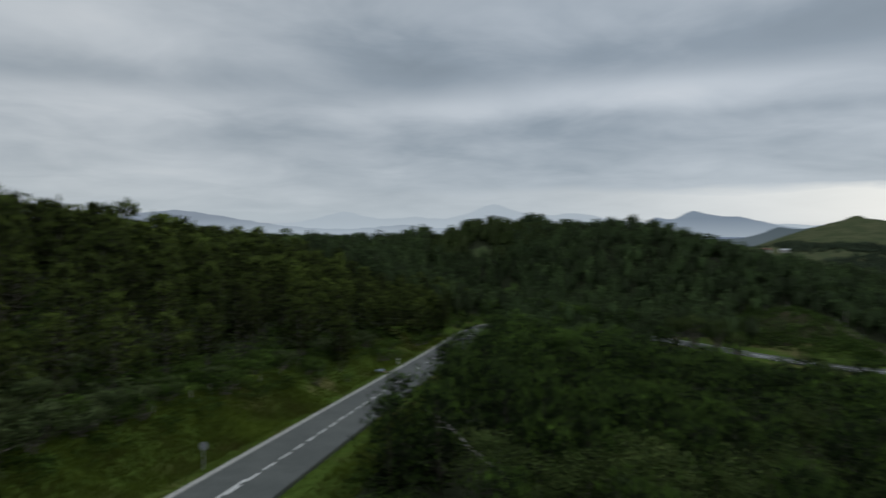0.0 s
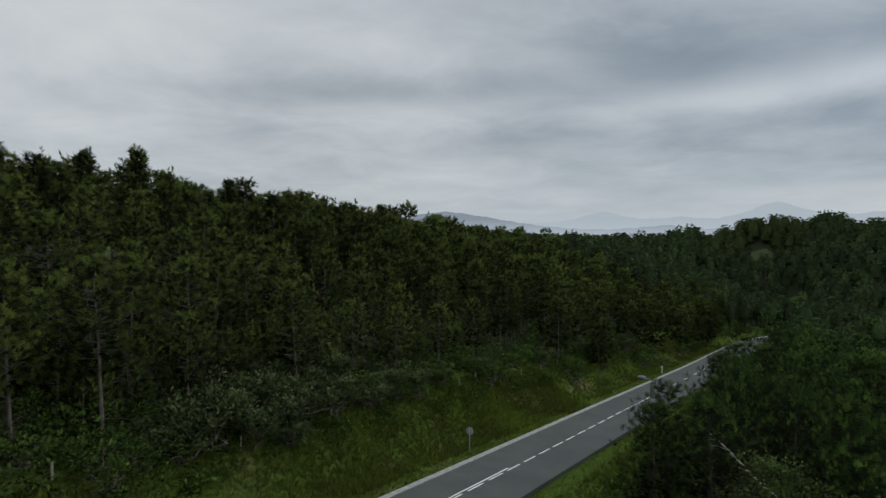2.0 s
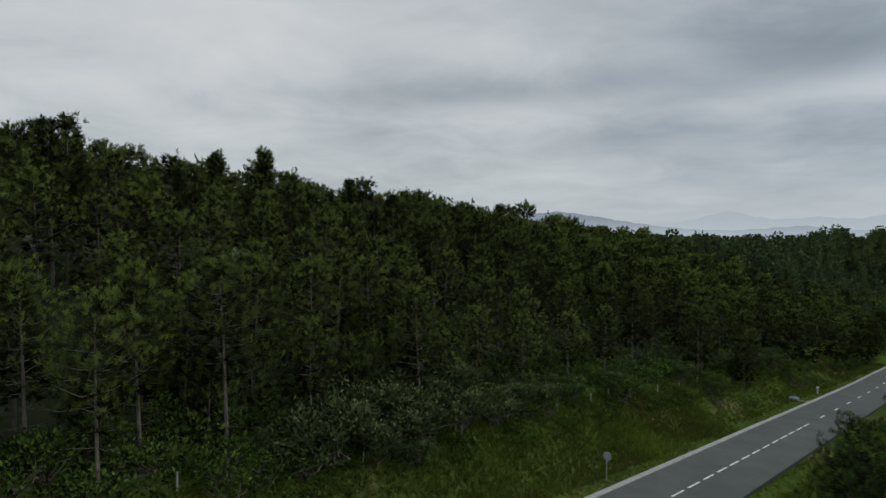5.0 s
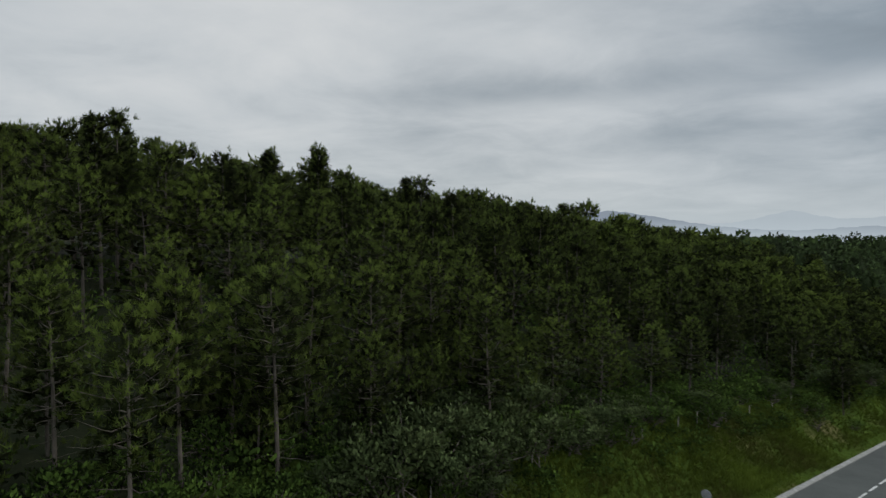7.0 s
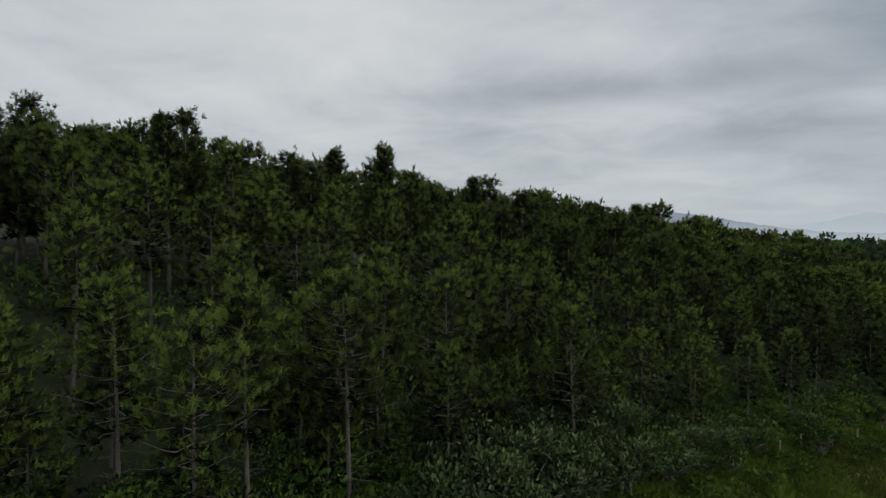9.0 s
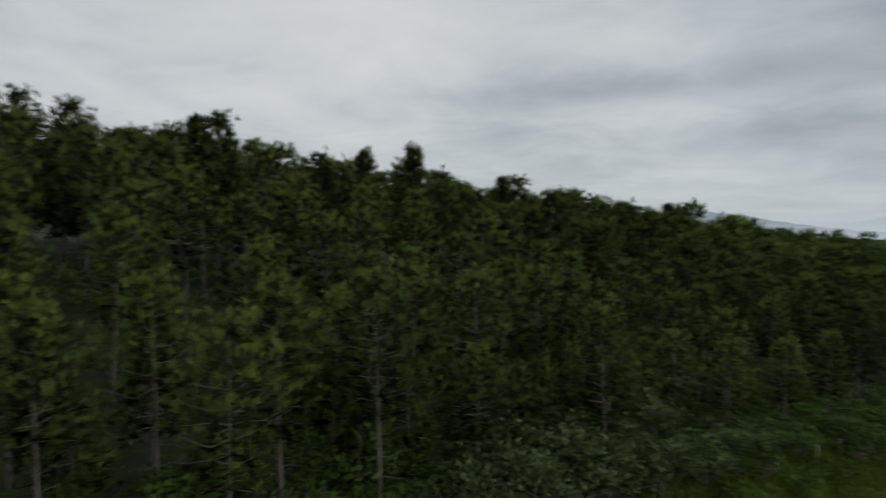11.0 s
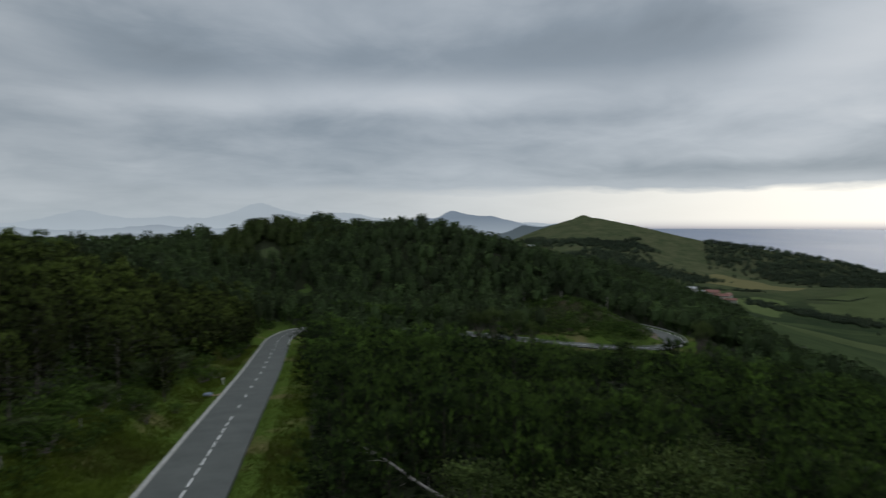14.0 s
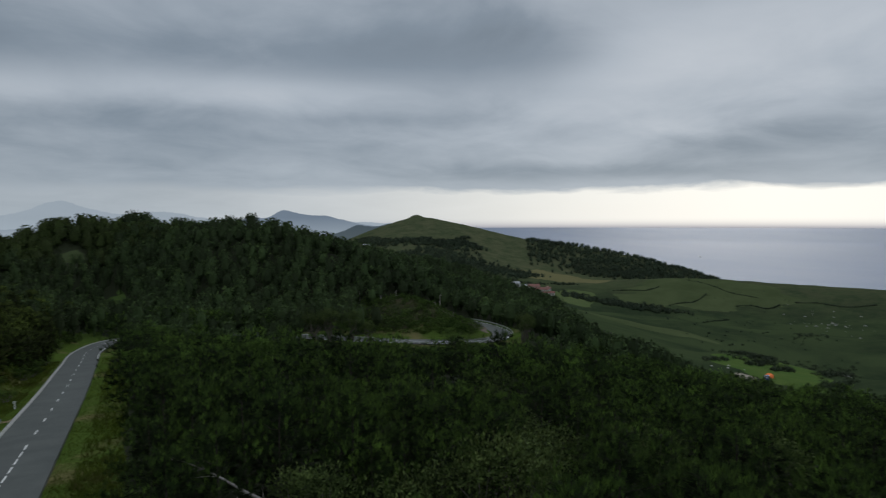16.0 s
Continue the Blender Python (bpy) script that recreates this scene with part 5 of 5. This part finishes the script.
# single bushes dotted over the pastures and slopes
spots = []
for cx, cy, rx, ry, k in ((880, 430, 190, 150, 80), (640, 330, 160, 120, 60), (960, 560, 150, 110, 70), (1000, 1350, 200, 170, 110), (470, 240, 90, 60, 50)):
    for q in range(k):
        spots.append((cx + rng.normal(0, 0.55) * rx, cy + rng.normal(0, 0.55) * ry, rng.uniform(0.07, 0.3)))
hs = ground_height(np.array([p[0] for p in spots]), np.array([p[1] for p in spots]))
TUFTS = [dome_arrays(760 + q, wide=5.5, tall=6.0, count=18, leaf=3.0, low=0.1) for q in range(4)]
merged("slope_bushes", "scattered dark bushes on the pastures", "bushes", HEDGE, TUFTS, [(p[0], p[1], h - 0.2, p[2]) for p, h in zip(spots, hs)], rng)
hedge(869, 660, 943, 626, 40)
hedge(718, 662, 770, 640, 26)
hedge(859, 546, 962, 548, 44)
hedge(938, 478, 977, 436, 34)
hedge(769, 439, 847, 448, 40, 0.22)
hedge(1020, 612, 987, 475, 60, 0.26)
hedge(1010, 420, 1050, 330, 44, 0.26)

mat, n = material("white_render")
place = n.add("ShaderNodeTexCoord").outputs["Object"]
finish(n, n.ramp(n.noise(1.2, 5, 0.6, place), (0.3, (0.34, 0.33, 0.31)), (0.7, (0.50, 0.49, 0.46))), 0.9)
RENDER = mat
mat, n = material("clay_tiles")
place = n.add("ShaderNodeTexCoord").outputs["Object"]
finish(n, n.ramp(n.noise(2.5, 5, 0.7, place), (0.3, (0.12, 0.055, 0.045)), (0.7, (0.21, 0.10, 0.08))), 0.85, n.noise(9, 3), 0.05)
TILES = mat
GLASS_DARK = plain("dark_window_glass", (0.04, 0.045, 0.05), 0.15, 0.05)
WOODWORK = plain("brown_woodwork", (0.12, 0.07, 0.045), 0.6)
SHEET = plain("grey_roof_sheet", (0.34, 0.35, 0.36), 0.6)


def farmhouse(label, x, y, turn, wide, deep, high, roof_high, roof_mat, storeys=2):
    """A gabled house: walls, overhanging roof, windows and a door."""
    thing = tagged(new("farmhouse"), label, "house", "buildings of the farm")
    base = -2.5
    bm = bmesh.new()
    w, d = wide / 2, deep / 2
    pts = [(-w, -d, base), (w, -d, base), (w, d, base), (-w, d, base), (-w, -d, high), (w, -d, high), (w, d, high), (-w, d, high), (-w, 0, high + roof_high), (w, 0, high + roof_high)]
    vs = [bm.verts.new(p) for p in pts]
    for face in ((0, 1, 5, 4), (2, 3, 7, 6), (1, 2, 6, 9, 5), (3, 0, 4, 8, 7), (3, 2, 1, 0), (4, 5, 9, 8), (6, 7, 8, 9)):
        bm.faces.new([vs[q] for q in face])
    part("wall", bm, RENDER, thing)
    for side in (-1, 1):
        bm = bmesh.new()
        o, t = 0.7, 0.22
        lo, hi = high - 0.7 * roof_high / d * 1.0 + 0.12, high + roof_high + 0.12
        ring = [(-w - o, side * (d + o), lo), (w + o, side * (d + o), lo), (w + o, 0, hi), (-w - o, 0, hi)]
        a = [bm.verts.new(p) for p in ring]
        c = [bm.verts.new((p[0], p[1], p[2] + t)) for p in ring]
        bm.faces.new(a)
        bm.faces.new(c[::-1])
        for q in range(4):
            bm.faces.new((a[q], a[(q + 1) % 4], c[(q + 1) % 4], c[q]))
        part("roof", bm, roof_mat, thing)
    for level in range(storeys):
        for k in range(max(2, int(wide / 4))):
            wx = -w + (k + 0.5) * wide / max(2, int(wide / 4))
            for side in (-1, 1):
                bm = bmesh.new()
                box(bm, (1.1, 0.12, 1.3), (wx, side * (d + 0.02), 1.6 + level * 2.8))
                window = part("window", bm, WOODWORK, thing)
                bm = bmesh.new()
                box(bm, (0.9, 0.06, 1.1), (wx, side * (d + 0.08), 1.6 + level * 2.8))
                part("pane", bm, GLASS_DARK, window)
    bm = bmesh.new()
    box(bm, (1.3, 0.14, 2.2), (w * 0.15, -d - 0.03, 1.1))
    part("door", bm, WOODWORK, thing)
    thing.matrix_basis = pose(x, y, height_at(x, y) + 0.3, 0, 0, turn)
    return thing


farmhouse("white farmhouse with a red tiled gable roof", 676, 669, -40, 17, 12, 6.2, 3.2, TILES)
farmhouse("long white barn with a red tiled roof", 664, 641, -48, 20, 10, 5.0, 2.6, TILES)
farmhouse("low red-roofed outbuilding below the farm", 651, 614, -52, 15, 8, 3.6, 2.0, TILES, 1)
farmhouse("pale grey shed with a metal roof", 686, 702, -45, 24, 11, 4.4, 1.6, SHEET, 1)
farmhouse("pale stone barn beside the farm", 668, 705, -35, 18, 9, 5.0, 2.2, SHEET, 1)
farmhouse("white house with a red tiled roof", 690, 655, 30, 12, 10, 6.0, 2.8, TILES)
farmhouse("distant white house on the wooded slope", 640, 1180, 10, 18, 11, 6.0, 2.6, TILES)
farmhouse("distant pale house on the wooded slope", 672, 1172, -20, 14, 10, 5.0, 2.2, SHEET)

# ---- things on the grassy spur ----
car = tagged(new("parked_car"), "blue hatchback car parked on the lay-by", "car")
CARBLUE = plain("blue_car_paint", (0.03, 0.06, 0.17), 0.25, 0.05)
RUBBER = plain("black_rubber", (0.02, 0.02, 0.02), 0.8, 0.1)
bm = bmesh.new()
side = [(-2.05, 0.3), (-2.08, 0.75), (-1.85, 0.95), (-1.0, 1.02), (1.75, 1.05), (2.05, 0.85), (2.08, 0.3)]
for yy in (-0.85, 0.85):
    bm.faces.new([bm.verts.new((px, yy, pz)) for px, pz in side])
bm.verts.ensure_lookup_table()
m = len(side)
for q in range(m):
    bm.faces.new((bm.verts[q], bm.verts[(q + 1) % m], bm.verts[m + (q + 1) % m], bm.verts[m + q]))
part("body", bm, CARBLUE, car)
bm = bmesh.new()
low = [bm.verts.new(p) for p in ((-1.05, -0.78, 1.0), (1.8, -0.78, 1.0), (1.8, 0.78, 1.0), (-1.05, 0.78, 1.0))]
top = [bm.verts.new(p) for p in ((-0.35, -0.62, 1.45), (1.45, -0.62, 1.45), (1.45, 0.62, 1.45), (-0.35, 0.62, 1.45))]
for q in range(4):
    bm.faces.new((low[q], low[(q + 1) % 4], top[(q + 1) % 4], top[q]))
bm.faces.new(low[::-1])
bm.faces.new(top)
part("cabin", bm, GLASS_DARK, car, "dark glazed cabin")
bm = bmesh.new()
box(bm, (1.8, 1.26, 0.06), (0.55, 0, 1.47), 0, 0.02)
part("roof", bm, CARBLUE, car)
for wx in (-1.3, 1.3):
    for wy in (-0.8, 0.8):
        bm = bmesh.new()
        bmesh.ops.create_cone(bm, cap_ends=True, segments=16, radius1=0.31, radius2=0.31, depth=0.2, matrix=Matrix.Translation((wx, wy, 0.31)) @ Matrix.Rotation(math.pi / 2, 4, "X"))
        wheel = part("wheel", bm, RUBBER, car)
        bm = bmesh.new()
        bmesh.ops.create_cone(bm, cap_ends=True, segments=12, radius1=0.19, radius2=0.19, depth=0.22, matrix=Matrix.Translation((wx, wy * 1.005, 0.31)) @ Matrix.Rotation(math.pi / 2, 4, "X"))
        part("rim", bm, STEEL, wheel)
car.matrix_basis = pose(230.5, 115.6, height_at(230.5, 115.6) + 0.3, 0, 0, 35)

tent = tagged(new("camping_tent"), "orange dome tent pitched beside the lay-by", "tent")
ORANGE = plain("orange_canvas", (0.75, 0.17, 0.03), 0.7, 0.15)
bm = bmesh.new()
made = bmesh.ops.create_uvsphere(bm, u_segments=20, v_segments=12, radius=1.0)
bmesh.ops.delete(bm, geom=[v for v in bm.verts if v.co.z < -0.05], context="VERTS")
for vert in bm.verts:
    vert.co.x *= 2.0
    vert.co.y *= 1.5
    vert.co.z *= 1.55 * (1 - 0.06 * abs(math.sin(4 * math.atan2(vert.co.y, vert.co.x))))
part("canopy", bm, ORANGE, tent)
bm = bmesh.new()
box(bm, (0.9, 0.05, 1.0), (0, -1.42, 0.45), 0, 0.02)
part("flap", bm, plain("dark_tent_flap", (0.2, 0.05, 0.03), 0.8), tent, "darker door flap")
tent.matrix_basis = pose(236.6, 117.6, height_at(236.6, 117.6) + 0.3, 0, 0, 30)

ROCK = plain("pale_limestone", (0.27, 0.265, 0.245), 0.9, 0.4)
rocks = []
for q in range(3):
    bm = bmesh.new()
    made = bmesh.ops.create_icosphere(bm, subdivisions=2, radius=1.0)
    for vert in made["verts"]:
        vert.co *= 1 + 0.35 * noise.noise(vert.co * 1.3 + Vector((q * 7, 0, 0)))
        vert.co.z *= 0.6
    me = bpy.data.meshes.new("boulder")
    bm.to_mesh(me)
    bm.free()
    me.materials.append(ROCK)
    rocks.append(me)
for q in range(46):
    t = rng.uniform(0, 1)
    px, py = 985 - 150 * t + rng.normal(0, 26), 395 - 110 * t + rng.normal(0, 26)
    ob = tagged(new("boulder", rocks[q % 3]), "pale limestone boulder on the pasture", "boulder", "boulders on the hillside")
    s = rng.uniform(0.5, 1.9)
    ob.matrix_basis = pose(px, py, height_at(px, py) + 0.1, 0, 0, rng.uniform(0, 360)) @ Matrix.Diagonal((s, s * 0.8, s * 0.8, 1))
for px, py, s in ((302, 156, 1.6), (300, 112, 1.8), (240, 136, 0.8), (236, 141, 0.7), (250, 141, 0.9), (244, 131, 0.6)):
    ob = tagged(new("boulder", rocks[1]), "pale rock slab in the rough grass", "boulder", "boulders on the hillside")
    ob.matrix_basis = pose(px, py, height_at(px, py) + 0.1, 0, 0, 30) @ Matrix.Diagonal((s * 1.6, s * 0.7, s * 0.4, 1))

SCRUB = [bush_arrays(800 + q, wide=3.2, tall=1.7, count=70, leaf=0.55, clumps=9)[0] for q in range(4)]
spots = []
for cx, cy, rx, ry, k in ((283, 140, 14, 5, 44), (297, 149, 15, 5, 40), (272, 128, 10, 4, 24), (290, 113, 16, 6, 40), (262, 153, 12, 4, 22), (306, 160, 18, 5, 44), (423, 177, 26, 12, 50), (533, 220, 30, 14, 40), (447, 165, 20, 8, 24), (250, 98, 12, 5, 24)):
    for q in range(k):
        spots.append((cx + rng.normal(0, 0.5) * rx, cy + rng.normal(0, 0.5) * ry, rng.uniform(0.6, 1.3)))
hs = ground_height(np.array([s[0] for s in spots]), np.array([s[1] for s in spots]))
merged("gorse_scrub", "dark gorse scrub on the grassy spur", "scrub", HEDGE, SCRUB, [(s[0], s[1], h - 0.1, s[2]) for s, h in zip(spots, hs)], rng)

# ---- a boat far out ----
boat = tagged(new("fishing_boat"), "small dark fishing boat far out at sea", "boat")
HULL = plain("dark_hull_paint", (0.05, 0.05, 0.06), 0.5)
bm = bmesh.new()
ring = [(-9, -2.5), (6, -2.5), (11, 0), (6, 2.5), (-9, 2.5)]
a = [bm.verts.new((p[0] * 0.9, p[1] * 0.8, -1)) for p in ring]
c = [bm.verts.new((p[0], p[1], 2.4)) for p in ring]
bm.faces.new(a[::-1])
bm.faces.new(c)
for q in range(5):
    bm.faces.new((a[q], a[(q + 1) % 5], c[(q + 1) % 5], c[q]))
part("hull", bm, HULL, boat)
bm = bmesh.new()
box(bm, (5, 3.6, 3.4), (-3, 0, 4.0), 0, 0.2)
part("wheelhouse", bm, WHITE, boat)
bm = bmesh.new()
bmesh.ops.create_cone(bm, cap_ends=True, segments=8, radius1=0.15, radius2=0.1, depth=7, matrix=Matrix.Translation((2, 0, 5.5)))
part("mast", bm, STEEL, boat)
a = radians(60.4)
boat.matrix_basis = pose(CENTRE[0] + 3350 * math.sin(a), CENTRE[1] + 3350 * math.cos(a), 20 + 3350 * math.tan(radians(float(np.interp(3350, [2050, 3000, 4000, 4880], [-6.6, -3.9, -1.75, -0.62])))), 0, 0, 20)
